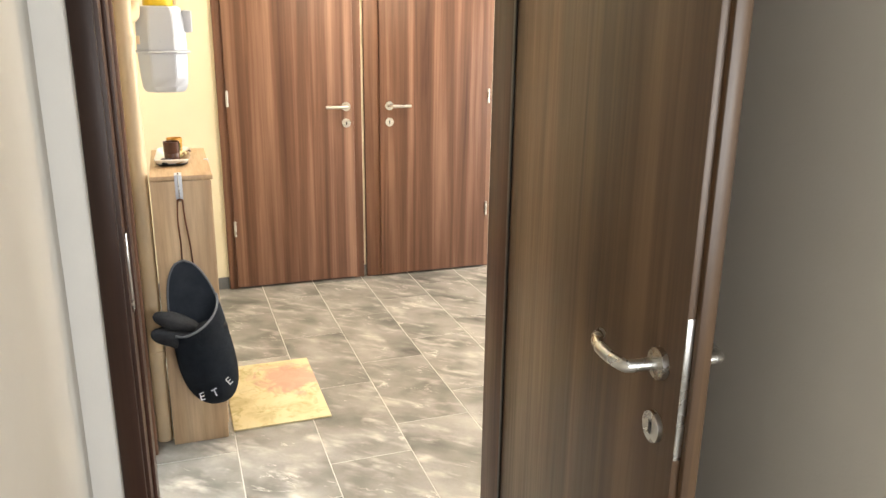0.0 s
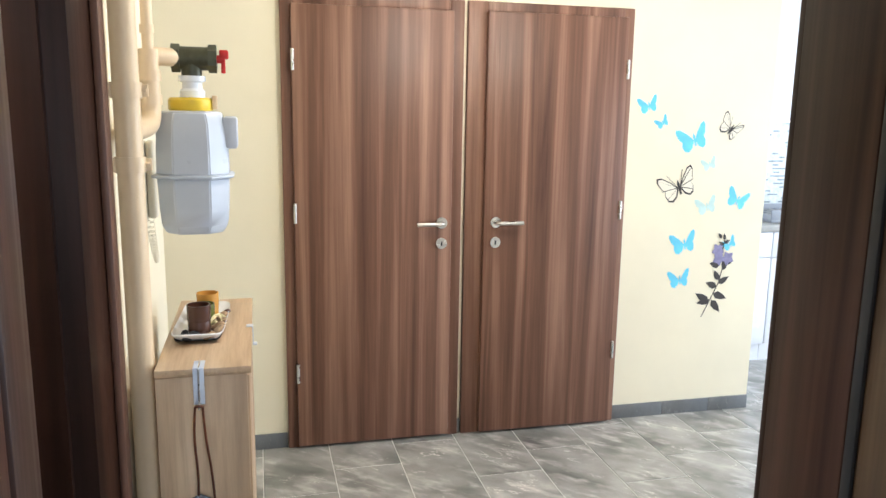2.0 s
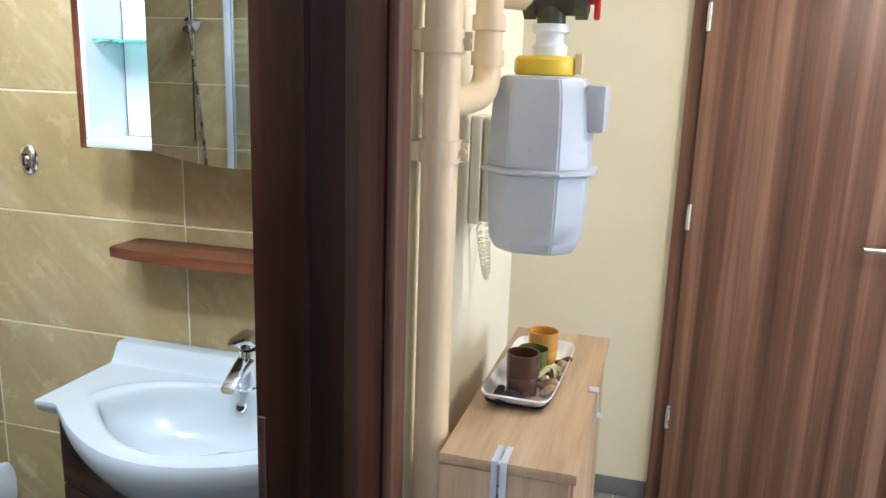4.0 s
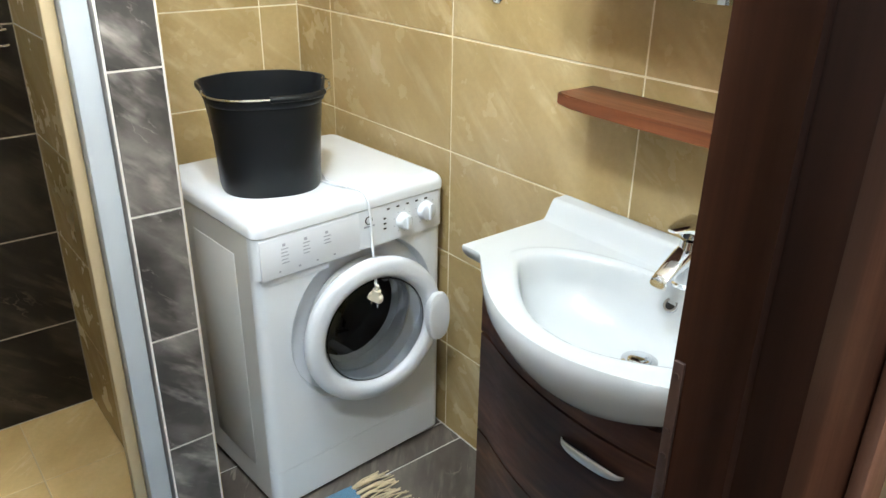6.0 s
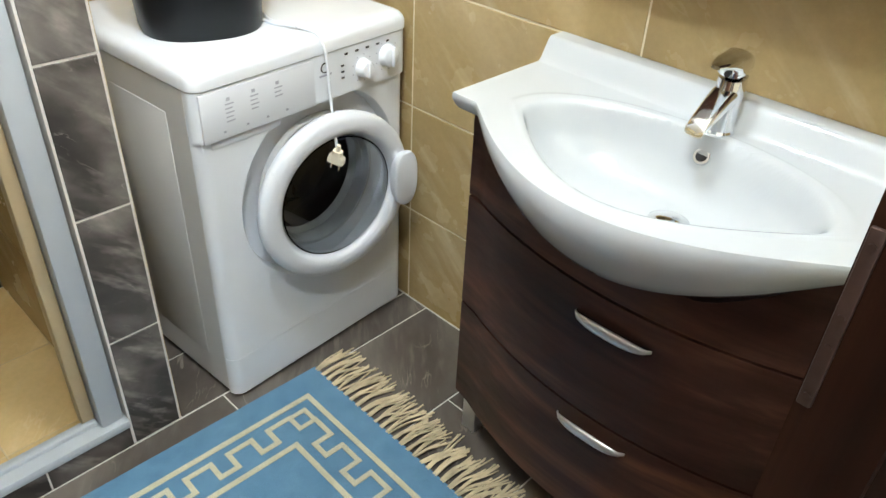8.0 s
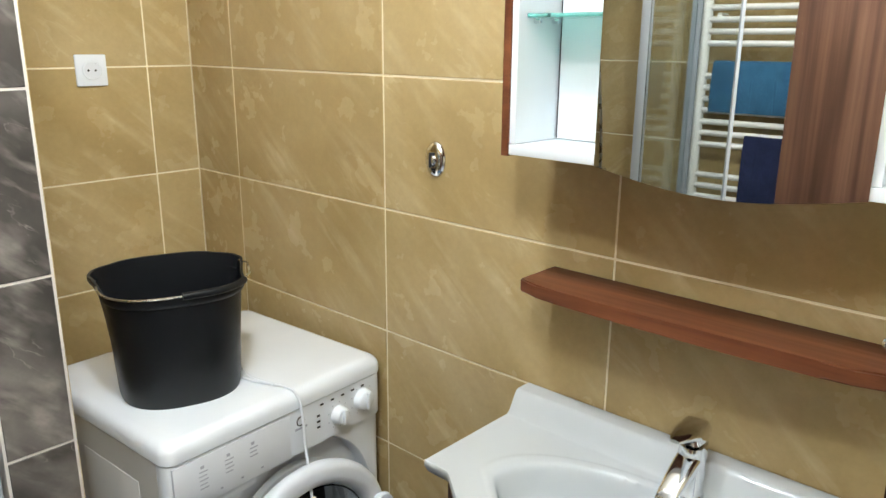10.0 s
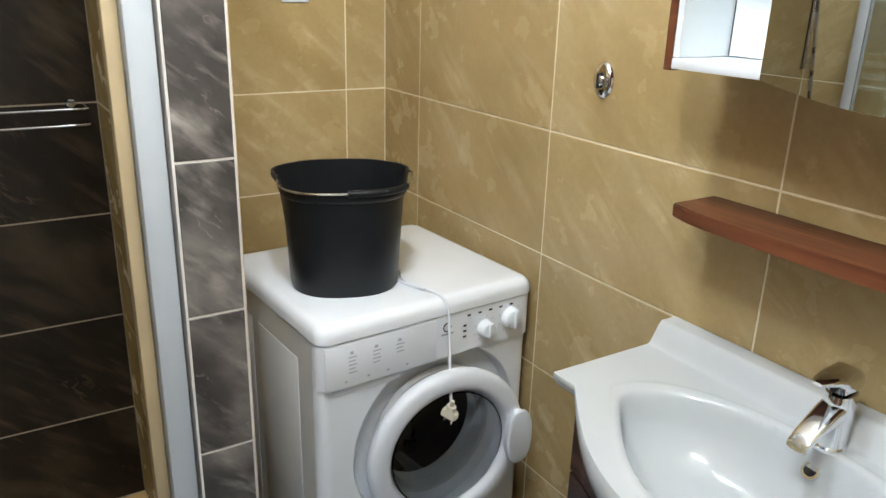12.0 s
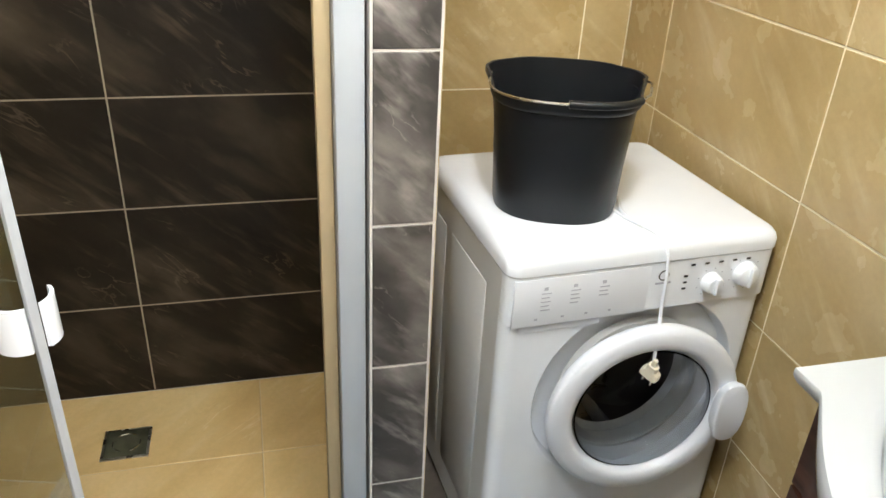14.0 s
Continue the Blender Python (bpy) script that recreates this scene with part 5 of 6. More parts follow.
part("edging", tube(bmesh.new(), [p + Vector((0, -0.002, 0.002)) for p in rings[0]], 0.0045, 8), M_NAVYLIGHT, sl, "grey stitched edging")
part("edging", tube(bmesh.new(), [sole_pt(k / 40, 1, 0.004) for k in range(0, 17)], 0.004, 8), M_NAVYLIGHT, sl, "grey stitched edging")
part("edging", tube(bmesh.new(), [sole_pt(k / 40, -1, 0.004) for k in range(0, 17)], 0.004, 8), M_NAVYLIGHT, sl, "grey stitched edging")
for s in (-1, 1):
    part("strap", tube(bmesh.new(), smooth_path([(-0.012 + s * 0.008, -0.026, 0.012), (-0.010 + s * 0.012, -0.020, -0.06), (0.0 + s * 0.015, -0.016, -0.15), (0.004 + s * 0.018, -0.014, -0.225)], 5), 0.0028, 8), M_SHELF, sl, "thin brown strap")
part("strap", tube(bmesh.new(), [(-0.020, -0.026, 0.012), (-0.012, -0.027, 0.014), (-0.004, -0.026, 0.012)], 0.0028, 8), M_SHELF, sl)


def letter(ch, size):
    cu = bpy.data.curves.new("letter", "FONT")
    cu.body, cu.size, cu.extrude, cu.align_x, cu.align_y = ch, size, 0.0006, "CENTER", "CENTER"
    tmp = bpy.data.objects.new("letter", cu)
    me = bpy.data.meshes.new_from_object(tmp)
    bpy.data.objects.remove(tmp)
    return me


for ch, x, y, z, mat_, rz in (("E", 0.125, -0.112, -0.640, M_LETTER, 34), ("T", 0.075, -0.128, -0.672, M_INK, 20), ("E", 0.030, -0.122, -0.685, M_INK, 8)):
    me = letter(ch, 0.040)
    me.materials.append(mat_)
    ob = new("letter", me)
    ob.parent = sl
    ob.matrix_basis = pose(x, y, z, 72, 0, 20 if ch == "E" and rz > 20 else 6) @ pose(0, 0, 0, 0, 0, rz)
# folded dark slippers tucked into the pouch
for i, (cx, cz, rx, rz_, tilt) in enumerate(((-0.060, -0.415, 0.080, 0.032, 22), (-0.050, -0.475, 0.100, 0.040, 14), (0.045, -0.455, 0.070, 0.030, -8))):
    bm = bmesh.new()
    bmesh.ops.create_uvsphere(bm, u_segments=24, v_segments=14, radius=1.0, matrix=pose(0, 0, 0, 0, tilt, 0) @ Matrix.Diagonal((rx, 0.038, rz_, 1)))
    for v in bm.verts:
        v.co += Vector((0, 0, 1)) * 0.006 * noise.noise(v.co * 30 + Vector((i * 7, 0, 0)))
    solid("folded_slipper", bm, M_DARKCLOTH, "dark folded slipper tucked in the felt pouch", "slipper", m=pose(0.040 + cx, 2.812 - 0.058, 0.93 + cz))

# dish with candles and shells
CT = 1.0205
DX, DYY = 0.007, -0.055
ds = thing("decor_dish", pose(0.017, 3.150, CT, 0, 0, -2), "rectangular white dish with dark underside", "dish")
bm = bmesh.new()
rings = []
for sx, z in ((0.62, 0.002), (0.72, 0.003), (0.9, 0.010), (1.0, 0.021), (0.985, 0.0235), (0.88, 0.013), (0.70, 0.0065)):
    rings.append([(x, y * (1.0 if sx > 0.8 else 1.03), z + 0.006 * (abs(y) / 0.17) ** 3 * (sx > 0.8)) for x, y in oval(0, 0, 0.062 * sx, 0.162 * (0.25 + 0.75 * sx), 64, 9)])
loft(bm, rings)
part("dish_body", bm, M_DISH, ds)
bm = bmesh.new()
loft(bm, [[(x, y, z) for x, y in oval(0, 0, 0.062 * sx, 0.162 * (0.25 + 0.75 * sx), 64, 9)] for sx, z in ((0.60, 0.0), (0.72, 0.0012), (0.905, 0.0085))], (True, False))
part("underside", bm, M_RUBBER, ds, "dark glazed underside")


def candle(x, y, r, h, material, label, lean=0):
    c = thing("candle_cup", pose(x + DX, y + DYY, CT + 0.0068, lean, 0, 0), label, "candle")
    part("cup", lathe(bmesh.new(), [(r * 0.92, 0.0), (r * 0.95, 0.004), (r * 0.98, h * 0.45), (r * 0.965, h * 0.47), (r, h * 0.5), (r * 1.02, h), (r * 0.93, h), (r * 0.90, h * 0.72), (r * 0.88, h * 0.70)], seg=32), material, c)
    part("wick", rod(bmesh.new(), (0, 0, h * 0.70), (0.001, 0, h * 0.82), 0.0012, 6), M_RUBBER, c)


candle(0.008, 3.115, 0.0285, 0.078, M_CUPBROWN, "dark brown candle cup on the dish")
candle(0.014, 3.193, 0.0275, 0.060, M_CUPGREEN, "olive green glass candle cup on the dish")
candle(0.020, 3.272, 0.0285, 0.070, M_CUPAMBER, "amber yellow candle cup on the dish")
rng = random.Random(11)
for k, (x, y, a, s, mt) in enumerate(((-0.010, 3.068, 30, 1.25, M_DARKCLOTH), (0.034, 3.062, -20, 1.1, M_SHELL), (0.055, 3.118, 50, 1.0, M_SHELL), (0.050, 3.150, 10, 1.1, M_SHELL), (0.056, 3.195, -30, 1.0, M_SHELL), (0.058, 3.240, 60, 1.15, M_SHELL), (0.062, 3.275, 15, 0.9, M_CUPBROWN), (-0.026, 3.085, 80, 0.9, M_DARKCLOTH), (0.040, 3.172, -60, 0.8, M_RAFFIA))):
    bm = bmesh.new()
    bmesh.ops.create_uvsphere(bm, u_segments=16, v_segments=10, radius=1.0, matrix=Matrix.Diagonal((0.020 * s, 0.009 * s, 0.0075 * s, 1)))
    for v in bm.verts:
        v.co *= 1 + 0.25 * noise.noise(v.co * 90 + Vector((k * 3.0, 0, 0)))
        v.co.z += 0.004 * math.sin(v.co.x * 140)
    solid("dried_pod", bm, mt, "dried brown pod lying on the dish", "dried decoration", m=pose(x + DX, y + DYY, CT + 0.018, 0, 0, a), group="dried pods on the dish")
bm = bmesh.new()
for k in range(5):
    tube(bm, smooth_path([(0.030, 3.165, CT + 0.020), (0.034 + 0.004 * k, 3.178 + 0.003 * k, CT + 0.036), (0.052, 3.186 + 0.006 * k, CT + 0.034), (0.060 + 0.002 * k, 3.170 + 0.012 * k, CT + 0.022)], 5), 0.0013, 5)
solid("raffia_bow", bm, M_RAFFIA, "pale raffia bow lying among the pods", "dried decoration", m=pose(DX, DYY, 0))

# ---- gas pipe, meter, valve, intercom ----
PX, PY = -0.097, 2.879
gp = thing("gas_pipe", Matrix(), "cream painted gas riser pipe with branch and clamps", "pipe")
part("riser", rod(bmesh.new(), (PX, PY, 0.0), (PX, PY, CEIL), 0.0275, 28), M_PIPE, gp)
bx, by = -0.072, 3.055
branch = smooth_path([(PX, PY + 0.01, 1.535), (PX + 0.004, PY + 0.06, 1.537), (bx - 0.004, by - 0.045, 1.545), (bx, by - 0.010, 1.565), (bx, by, 1.60), (bx, by, 1.64)], 6)
part("elbow", tube(bmesh.new(), branch, 0.0235, 20), M_PIPE, gp)
part("branch", rod(bmesh.new(), (bx, by, 1.63), (bx, by, 1.72), 0.0225, 20), M_PIPE, gp)
for z in (1.605, 1.660):
    part("collar", rod(bmesh.new(), (bx, by, z - 0.012), (bx, by, z + 0.012), 0.0275, 20), M_PIPE, gp)
part("tee", tube(bmesh.new(), smooth_path([(bx, by, 1.70), (bx + 0.006, by + 0.02, 1.706), (bx + 0.04, by + 0.045, 1.706), (-0.020, 3.12, 1.706)], 6), 0.0215, 20), M_PIPE, gp)
part("thin_riser", rod(bmesh.new(), (bx, by, 1.71), (bx, by, CEIL), 0.0125, 16), M_PIPE, gp)
part("collar", rod(bmesh.new(), (bx, by, 1.755), (bx, by, 1.775), 0.016, 16), M_PIPE, gp)
for z in (1.466, 1.622, 0.35):
    bm = bmesh.new()
    lathe(bm, [(0.0278, -0.0165), (0.0325, -0.0165), (0.0335, 0.0), (0.0325, 0.0165), (0.0278, 0.0165)], pose(PX, PY, z), 28, (False, False))
    box(bm, (HALL_WEST, PY - 0.020, z - 0.014), (PX - 0.018, PY - 0.014, z + 0.014))
    box(bm, (PX + 0.024, PY - 0.004, z - 0.013), (PX + 0.044, PY + 0.006, z + 0.013), 0.001)
    cl = part("clamp", bm, M_PIPE, gp, "painted pipe clamp")
    part("clamp_bolt", rod(bmesh.new(), (PX + 0.037, PY - 0.010, z), (PX + 0.037, PY + 0.012, z), 0.005, 8), M_PIPE, cl)

gm = thing("gas_meter", pose(0.014, 3.125, 0), "pale grey enamelled gas meter with yellow collar", "gas meter")


def meter_ring(w, d, z, cut=0.5):
    cx, cy = w * cut, d * cut
    return [(-w + cx, -d, z), (w - cx, -d, z), (w, -d + cy, z), (w, d - cy, z), (w - cx, d, z), (-w + cx, d, z), (-w, d - cy, z), (-w, -d + cy, z)]


bm = bmesh.new()
loft(bm, [meter_ring(0.062, 0.062, 1.281), meter_ring(0.068, 0.068, 1.283), meter_ring(0.078, 0.078, 1.303), meter_ring(0.081, 0.081, 1.34), meter_ring(0.084, 0.084, 1.418)])
bmesh.ops.bevel(bm, geom=list(bm.edges), offset=0.0028, segments=2, affect="EDGES")
part("lower_case", bm, M_METER, gm)
part("seam_flange", loft(bmesh.new(), [meter_ring(0.092, 0.092, 1.4185), meter_ring(0.096, 0.096, 1.421), meter_ring(0.096, 0.096, 1.425), meter_ring(0.092, 0.092, 1.428)]), M_METER, gm)
bm = bmesh.new()
loft(bm, [meter_ring(0.085, 0.085, 1.4275), meter_ring(0.083, 0.083, 1.50), meter_ring(0.080, 0.080, 1.548), meter_ring(0.070, 0.072, 1.577), meter_ring(0.06, 0.06, 1.580)])
bmesh.ops.bevel(bm, geom=list(bm.edges), offset=0.0028, segments=2, affect="EDGES")
part("upper_case", bm, M_METER, gm)
part("counter", one_box((0.074, -0.045, 1.49), (0.108, 0.04, 1.568), 0.007), M_METER, gm, "grey counter housing")
bm = bmesh.new()
lathe(bm, [(0.050, 1.581), (0.053, 1.585), (0.053, 1.606), (0.048, 1.612)], pose(-0.002, 0.0, 0), 10)
part("collar_nut", bm, M_YELLOW, gm, "yellow plastic collar")
part("collar_tab", one_box((0.049, -0.012, 1.585), (0.062, 0.012, 1.618), 0.003), M_PIPE, gm)
part("nipple", lathe(bmesh.new(), [(0.030, 1.612), (0.030, 1.628), (0.024, 1.634), (0.024, 1.648), (0.032, 1.652), (0.032, 1.664)], pose(0.004, 0, 0), 20), M_WHITE, gm, "white threaded nipple")

gv = thing("gas_valve", pose(0.018, 3.125, 1.706), "dark brass gas valve with red handle", "valve")
bm = bmesh.new()
rod(bm, (-0.042, 0, 0), (0.055, 0, 0), 0.028, 24)
rod(bm, (0, 0, -0.043), (0, 0, 0), 0.024, 22)
part("body", bm, M_VALVE, gv)
for x in (-0.036, 0.050):
    part("hex_nut", rod(bmesh.new(), (x - 0.010, 0, 0), (x + 0.010, 0, 0), 0.034, 6), M_VALVE, gv)
hd = part("handle", rod(bmesh.new(), (0.060, 0, 0), (0.078, 0, 0), 0.010, 14), M_RED, gv, "red plastic handle")
part("wing", one_box((0.070, -0.006, -0.034), (0.080, 0.006, 0.002), 0.003), M_RED, hd)
part("wing", one_box((0.066, -0.010, 0.0), (0.088, 0.008, 0.022), 0.004), M_RED, hd)

ic = thing("intercom_handset", pose(HALL_WEST, 3.255, 1.40), "cream intercom handset on the hall wall", "intercom")
part("base", one_box((0.0, -0.045, -0.105), (0.022, 0.045, 0.105), 0.006), M_CREAM, ic)
part("handset", one_box((0.023, -0.040, -0.100), (0.045, 0.002, 0.104), 0.009, 3), M_CREAM, ic)
pts = []
for k in range(240):
    t = k / 239
    p = Vector((0.02 + 0.012 * math.sin(math.pi * t), -0.025 + 0.075 * t, -0.105 - 0.115 * math.sin(math.pi * t) ** 0.8))
    a = k * 0.85
    pts.append(p + Vector((0.0055 * math.cos(a), 0.004 * math.sin(a), 0.005 * math.sin(a))))
part("coiled_cord", tube(bmesh.new(), pts, 0.0016, 5), M_CREAM, ic, "coiled cream cord")

# ---- hall mat ----
mt_ = thing("door_mat", pose(0.345, 3.14, 0.0), "yellow printed mat with pink roses on the tiles", "mat")
part("mat_body", one_box((-0.192, -0.296, 0.0005), (0.192, 0.296, 0.009), 0.003), M_MAT, mt_)

# ---- wall stickers ----
def wing_outline(s):
    return [(0.004 * s, 0.0), (0.02 * s, 0.022), (0.045 * s, 0.046), (0.060 * s, 0.050), (0.064 * s, 0.038), (0.056 * s, 0.014), (0.046 * s, 0.002), (0.050 * s, -0.012), (0.044 * s, -0.030), (0.030 * s, -0.036), (0.014 * s, -0.026), (0.004 * s, -0.006)]


def flat(bm, pts, y=0.0, t=0.0008):
    loft(bm, [[(x, yy, z) for x, z in pts] for yy in (y, y - t)])
    return bm


def butterfly(x, z, size, turn, material, label, dark=False, squash=0.8):
    bf = thing("butterfly_sticker", pose(x, HALL_FAR - 0.0005, z, 0, turn, 0) @ Matrix.Diagonal((size, 1, size, 1)), label, "wall sticker", "butterfly stickers")
    for s in (squash, -1.0):
        base = wing_outline(s)
        wg = part("wing", flat(bmesh.new(), base), M_DARKFILM if dark else material, bf, soft=False)
        if dark:
            for k, (cx, cz) in ((0.86, (0.036 * s, 0.008)),):
                part("wing_patch", flat(bmesh.new(), [(cx + (px - cx) * k, cz + (pz - cz) * k) for px, pz in base], -0.0009, 0.0005), material, wg, soft=False)
            for a0, l0 in ((62, 0.058), (38, 0.070), (8, 0.056), (-28, 0.050), (-58, 0.040)):
                c, q = math.cos(radians(a0)), math.sin(radians(a0))
                part("wing_vein", flat(bmesh.new(), [(0.004 * s - 0.0011 * q, 0.0011 * c), (l0 * c * abs(s) * (1 if s > 0 else -1) - 0.0011 * q, l0 * q * 0.9 + 0.0011 * c), (l0 * c * abs(s) * (1 if s > 0 else -1) + 0.0011 * q, l0 * q * 0.9 - 0.0011 * c), (0.004 * s + 0.0011 * q, -0.0011 * c)], -0.0015, 0.0004), M_DARKFILM, wg, soft=False)
    part("body", flat(bmesh.new(), [(-0.003, -0.022), (0.003, -0.022), (0.004, 0.012), (0.0, 0.024), (-0.004, 0.012)], -0.001), M_DARKFILM if dark else material, bf, soft=False)


for x, z, size, turn in ((2.061, 1.632, 0.95, -14), (2.142, 1.55, 0.65, -30), (2.326, 1.467, 1.5, -18), (2.606, 1.154, 1.15, 20), (2.313, 0.929, 1.3, -12), (2.581, 0.923, 0.75, -30), (2.300, 0.739, 1.1, -8)):
    butterfly(x, z, size, turn, M_BLUE, "sky blue butterfly sticker on the cream wall")
for x, z, size, turn in ((2.425, 1.341, 0.75, -18), (2.428, 1.124, 1.05, -14)):
    butterfly(x, z, size, turn, M_PALE, "pale teal butterfly sticker on the cream wall")
butterfly(2.258, 1.225, 1.75, -22, M_IVORY, "black and ivory monarch butterfly sticker", True, 0.9)
butterfly(2.53, 1.52, 1.25, 35, M_IVORY, "small black and ivory butterfly sticker", True, 0.7)
rs = thing("flower_sticker", pose(2.53, HALL_FAR - 0.0005, 0.765) @ Matrix.Diagonal((0.88, 1, 0.9, 1)), "black and violet flower sticker on the cream wall", "wall sticker")


def leaf_shape(x, z, ln_, w, ang):
    c, s = math.cos(radians(ang)), math.sin(radians(ang))
    pts = [(0, 0), (ln_ * 0.25, w), (ln_ * 0.6, w * 0.85), (ln_, 0), (ln_ * 0.6, -w * 0.85), (ln_ * 0.25, -w)]
    return [(x + px * c - pz * s, z + px * s + pz * c) for px, pz in pts]


bm = bmesh.new()
stem = [(-0.10, -0.26), (-0.055, -0.17), (0.0, -0.06), (0.02, 0.03), (0.01, 0.12), (0.02, 0.20)]
for (x0, z0), (x1, z1) in zip(stem, stem[1:]):
    dx, dz = x1 - x0, z1 - z0
    q = 0.003 / math.hypot(dx, dz)
    flat(bm, [(x0 - dz * q, z0 + dx * q), (x1 - dz * q, z1 + dx * q), (x1 + dz * q, z1 - dx * q), (x0 + dz * q, z0 - dx * q)])
part("stem", bm, M_DARKFILM, rs, soft=False)
for x, z, l, w, a in ((-0.055, -0.17, 0.11, 0.022, 150), (-0.05, -0.16, 0.09, 0.020, 190), (-0.03, -0.12, 0.10, 0.022, -20), (0.0, -0.06, 0.08, 0.018, 30), (-0.01, -0.08, 0.08, 0.02, 160), (-0.04, -0.16, 0.10, 0.022, -50), (0.0, -0.04, 0.07, 0.018, 120), (0.02, 0.02, 0.06, 0.015, 60), (0.06, 0.05, 0.05, 0.016, 80), (0.0, 0.05, 0.07, 0.022, 170), (0.01, 0.05, 0.06, 0.02, 20)):
    part("leaf", flat(bmesh.new(), leaf_shape(x, z, l, w, a), -0.0003 - 0.00002 * a / 10), M_DARKFILM, rs, soft=False)
for cx, cz in ((-0.02, 0.14), (0.05, 0.09), (-0.01, 0.09)):
    for a in range(0, 360, 72):
        part("petal", flat(bmesh.new(), leaf_shape(cx, cz, 0.045, 0.018, a + cx * 900), -0.0012 - 0.000002 * a), M_VIOLET, rs, soft=False)
for x, z, a in ((0.02, 0.20, 100), (0.015, 0.17, 150), (0.02, 0.18, 30), (0.0, 0.21, 130)):
    part("bud", flat(bmesh.new(), leaf_shape(x, z, 0.04, 0.010, a), -0.0018), M_DARKFILM, rs, soft=False)

# ---- kitchen glimpse ----
def base_unit(x0, x1):
    u = thing("kitchen_base_unit", Matrix(), "white kitchen base cabinet with drawer", "kitchen cabinet", "kitchen base cabinets")
    part("body", one_box((x0 + 0.002, 5.275, 0.12), (x1 - 0.002, 5.84, 0.868)), M_KITCHEN, u, soft=False)
    part("plinth", one_box((x0 + 0.002, 5.30, 0.0), (x1 - 0.002, 5.34, 0.119)), M_KITCHEN, u, soft=False)
    for z0, z1, hz in ((0.125, 0.695, 0.62), (0.70, 0.862, 0.78)):
        d = part("front", one_box((x0 + 0.004, 5.255, z0), (x1 - 0.004, 5.274, z1), 0.003), M_KITCHEN, u)
        xh = x0 + 0.07
        part("handle", tube(bmesh.new(), [(xh, 5.255, hz - 0.06), (xh, 5.228, hz - 0.055), (xh, 5.228, hz + 0.055), (xh, 5.255, hz + 0.06)], 0.007, 8), M_STEEL, d, "steel bow handle")


for k in range(4):
    base_unit(3.05 + 0.30 * k if k < 1 else 3.35 + 0.45 * (k - 1), 3.35 if k < 1 else 3.80 + 0.45 * (k - 1))
solid("worktop", one_box((2.77, 5.24, 0.870), (4.98, 5.848, 0.908), 0.003), M_COUNTER, "grey speckled kitchen worktop", "worktop")
solid("kitchen_end_panel", one_box((2.77, 5.26, 0.0), (3.048, 5.84, 0.868), 0.002), M_KITCHEN, "white kitchen end panel under the worktop", "kitchen cabinet")
for k in range(4):
    x0 = 2.90 + 0.40 * k
    u = thing("kitchen_wall_unit", Matrix(), "white kitchen wall cabinet with steel handle", "kitchen cabinet", "kitchen wall cabinets")
    part("body", one_box((x0 + 0.001, 5.53, 1.565), (x0 + 0.399, 5.848, 2.40)), M_KITCHEN, u, soft=False)
    d = part("front", one_box((x0 + 0.003, 5.508, 1.562), (x0 + 0.397, 5.529, 2.40), 0.003), M_KITCHEN, u)
    xh = x0 + (0.36 if k % 2 == 0 else 0.04)
    part("handle", tube(bmesh.new(), [(xh, 5.508, 1.62), (xh, 5.482, 1.625), (xh, 5.482, 1.715), (xh, 5.508, 1.72)], 0.007, 8), M_STEEL, d, "steel bow handle")
ls = thing("led_strip", Matrix(), "bright light strip under the kitchen wall cabinets", "light strip")
part("strip", one_box((2.95, 5.70, 1.550), (4.45, 5.73, 1.564)), M_LED, ls, soft=False)
bs_ = thing("backsplash", Matrix(), "pale glass mosaic backsplash with grey strips", "backsplash", kind="structure")
part("mosaic_sheet", one_box((2.766, 5.842, 0.909), (4.99, 5.8495, 1.565)), M_MOSAIC, bs_, soft=False)
bm = bmesh.new()
rng = random.Random(7)
for r in range(24):
    x = 2.80 + rng.uniform(0, 0.2)
    z = 0.925 + r * 0.0265
    while x < 4.2:
        w = rng.choice((0.05, 0.08, 0.12))
        box(bm, (x, 5.840, z), (x + w, 5.8425, z + 0.010))
        x += w + rng.uniform(0.05, 0.25)
tagged(part("mosaic_strip", bm, M_MOSAICDARK, bs_, "grey glass strips", soft=False), kind="stuff")
rk = thing("dish_rack", pose(3.62, 5.50, 0.909), "dark grey dish rack on the kitchen worktop", "dish rack")
part("tray", one_box((-0.24, -0.17, 0.0), (0.24, 0.17, 0.02), 0.006), M_WMGREY, rk)
for y in (-0.165, 0.165):
    part("rim", one_box((-0.24, y - 0.005, 0.02), (0.24, y + 0.005, 0.085), 0.003), M_WMGREY, rk)
for k in range(12):
    part("bar", rod(bmesh.new(), (-0.22 + 0.04 * k, -0.15, 0.05), (-0.22 + 0.04 * k, 0.15, 0.05), 0.003, 6), M_STEEL, rk)

# ---- tiles ----
rows = cut_spans(0.0, CEIL, 0.0, H, 0.0045)
lay(wall_bn, Matrix(((1, 0, 0, 0), (0, 0, -1, NORTH + 0.0018), (0, 1, 0, 0), (0, 0, 0, 1))), cut_spans(WEST, BATH_EAST, -1.460, W, 0.0045), rows, M_YTILE)
west = Matrix(((0, 0, 1, WEST - 0.0018), (1, 0, 0, 0), (0, 1, 0, 0), (0, 0, 0, 1)))
lay(wall_bw, west, cut_spans(2.61, NORTH, 3.200, W, 0.0045), rows, M_YTILE)
lay(wall_bw, west, cut_spans(SOUTH, 2.49, 1.960, W, 0.0045), rows, M_DTILE)
bm = one_box((WEST - 0.0030, 2.609, 0.0), (WEST - 0.0012, NORTH, CEIL))
part("cream_bed", bm, M_YGROUT, wall_bw, soft=False)
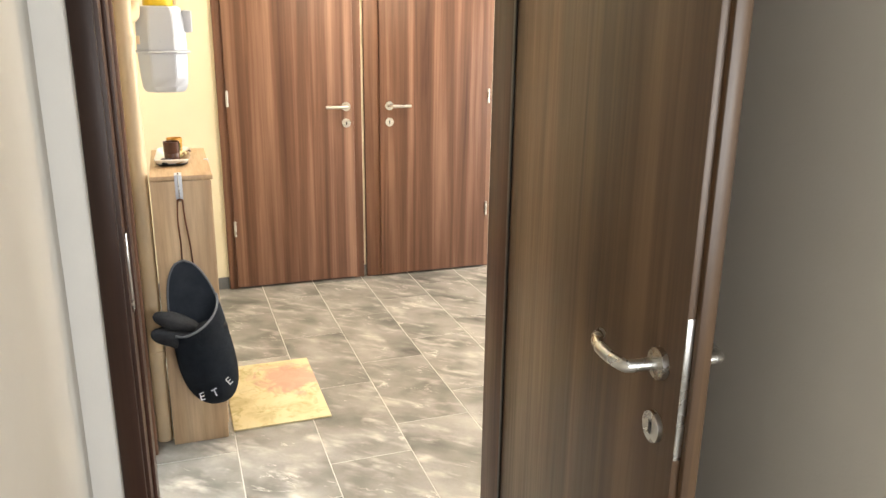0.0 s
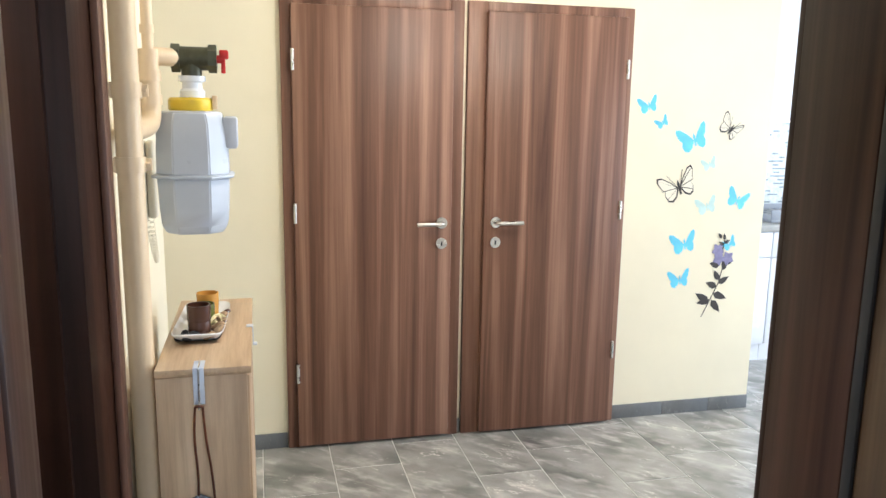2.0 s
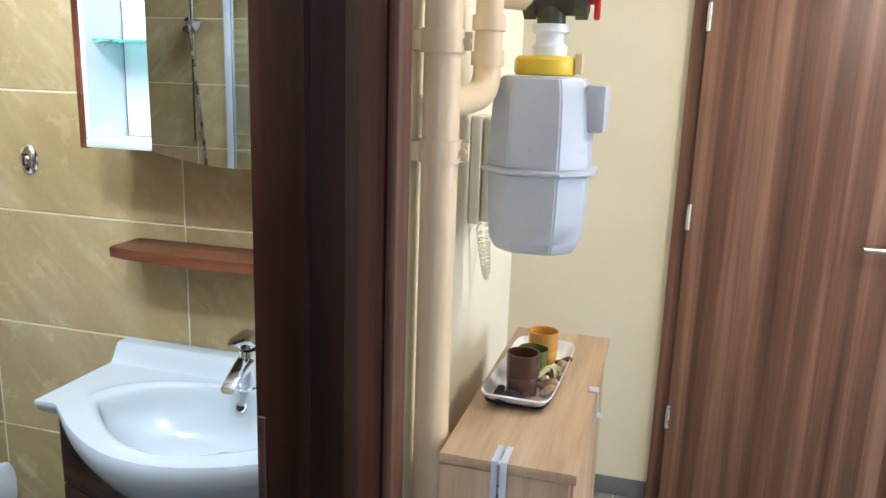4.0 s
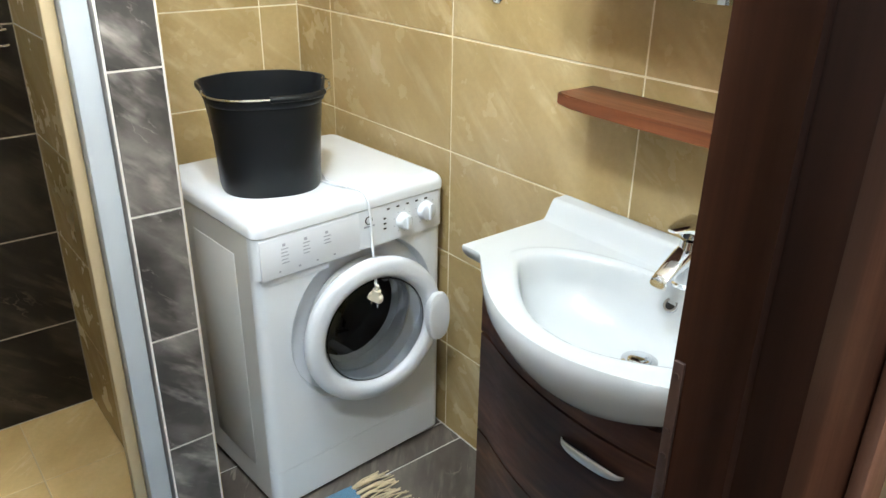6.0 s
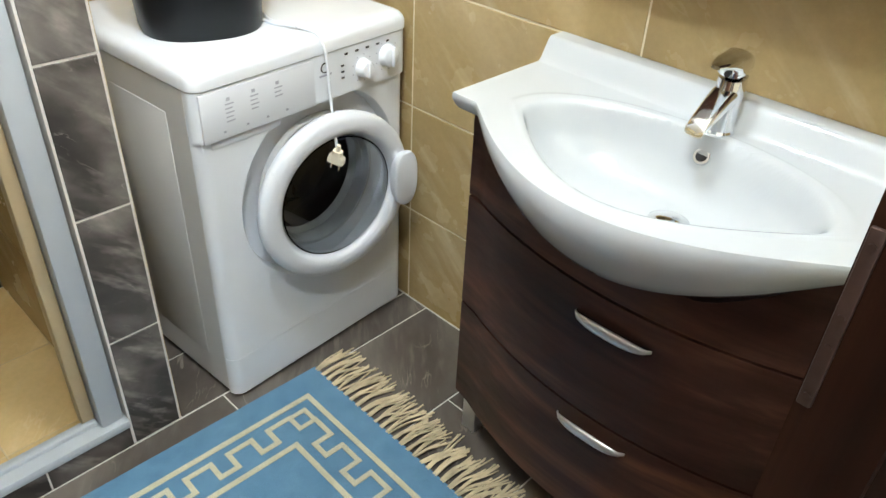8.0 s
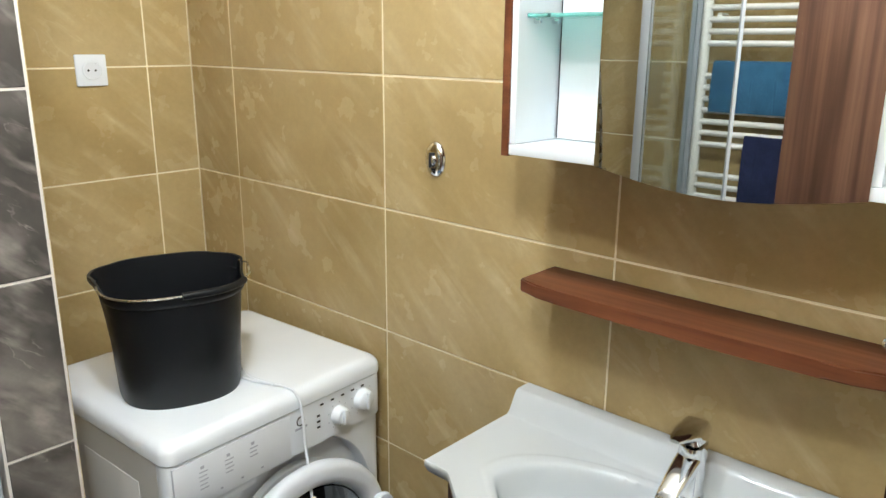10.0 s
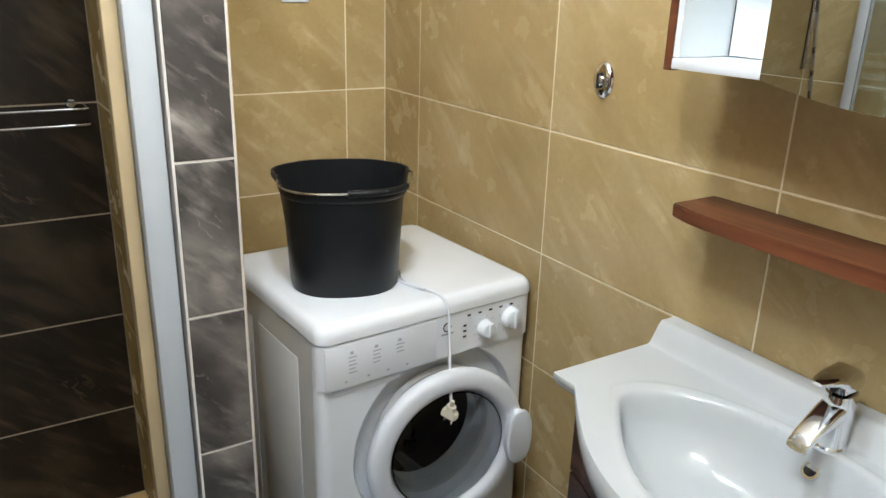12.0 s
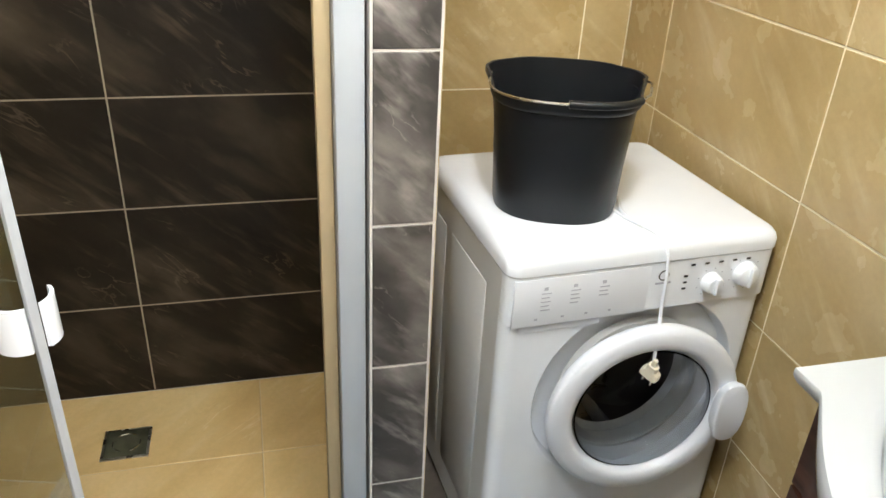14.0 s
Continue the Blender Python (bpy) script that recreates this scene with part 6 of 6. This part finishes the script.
lay(wall_bs, Matrix(((-1, 0, 0, 0), (0, 0, 1, SOUTH - 0.0018), (0, 1, 0, 0), (0, 0, 0, 1))), cut_spans(0.40, -WEST, 0.75, W, 0.004), rows, M_YTILE)
lay(wall_bp, Matrix(((0, 0, 1, -1.4798), (1, 0, 0, 0), (0, 1, 0, 0), (0, 0, 0, 1))), [(2.4965, 2.6035)], rows, M_PTILE)
lay(wall_bp, Matrix(((1, 0, 0, 0), (0, 0, -1, 2.4918), (0, 1, 0, 0), (0, 0, 0, 1))), cut_spans(WEST, -1.54, -1.700, W, 0.0045), rows, M_YTILE)
lay(wall_bp, Matrix(((-1, 0, 0, 0), (0, 0, 1, 2.6082), (0, 1, 0, 0), (0, 0, 0, 1))), cut_spans(1.478, -WEST, 1.80, W, 0.0045), rows, M_YTILE)
lay(kb, Matrix(((0, 0, 1, -1.480), (1, 0, 0, 0), (0, 1, 0, 0), (0, 0, 0, 1))), cut_spans(SOUTH, 2.492, 2.305, W, 0.004), [(0.0, 0.058)], M_PTILE)

FLAT = pose(0, 0, -0.0018)
x = -1.380 - H * 1
while x < BATH_EAST:
    a, b = max(x, -1.478), min(x + 0.2985, -0.29)
    if b > a + 0.02:
        k = round((x + 1.380) / 0.2985)
        lay(hall_floor, FLAT, [(a + 0.002, b - 0.002)], cut_spans(SOUTH, NORTH, 2.922 + 0.2 * k, W, 0.004), M_BFLOOR)
    x += 0.2985
lay(hall_floor, FLAT, [(WEST, -1.983), (-1.979, -1.6825), (-1.6785, -1.4815)], cut_spans(2.61, NORTH, 2.922, W, 0.004), M_BFLOOR)
solid("shower_floor", one_box((WEST - 0.001, SOUTH, -0.010), (-1.536, 2.4915, -0.0012)), M_SHOWERGROUT, "beige tiled shower floor", "floor", "structure", soft=False)
lay(hall_floor, FLAT, [(WEST, -1.9515), (-1.9485, -1.64), (-1.637, -1.54)], cut_spans(SOUTH, 2.492, 2.267, W, 0.003), M_YFLOOR)
k = -2
while 0.155 + 0.3075 * k < 4.9:
    x0 = 0.155 + 0.3075 * k
    a, b = max(x0, -0.46), x0 + 0.3075
    y1 = HALL_FAR if b < 2.80 else 5.84
    lay(hall_floor, FLAT, [(a + 0.002, b - 0.002)], cut_spans(HALL_NEAR if a > -0.13 else 2.0, y1, 4.11 + 0.205 * k, W, 0.0045), M_HTILE)
    k += 1
k = 0
while -0.22 + 0.3075 * k < 2.3:
    x0 = -0.22 + 0.3075 * k
    lay(hall_floor, FLAT, [(x0 + 0.0015, x0 + 0.306)], cut_spans(-1.2, 1.96, 0.2 + 0.205 * k, W, 0.0045), M_HTILE)
    k += 1
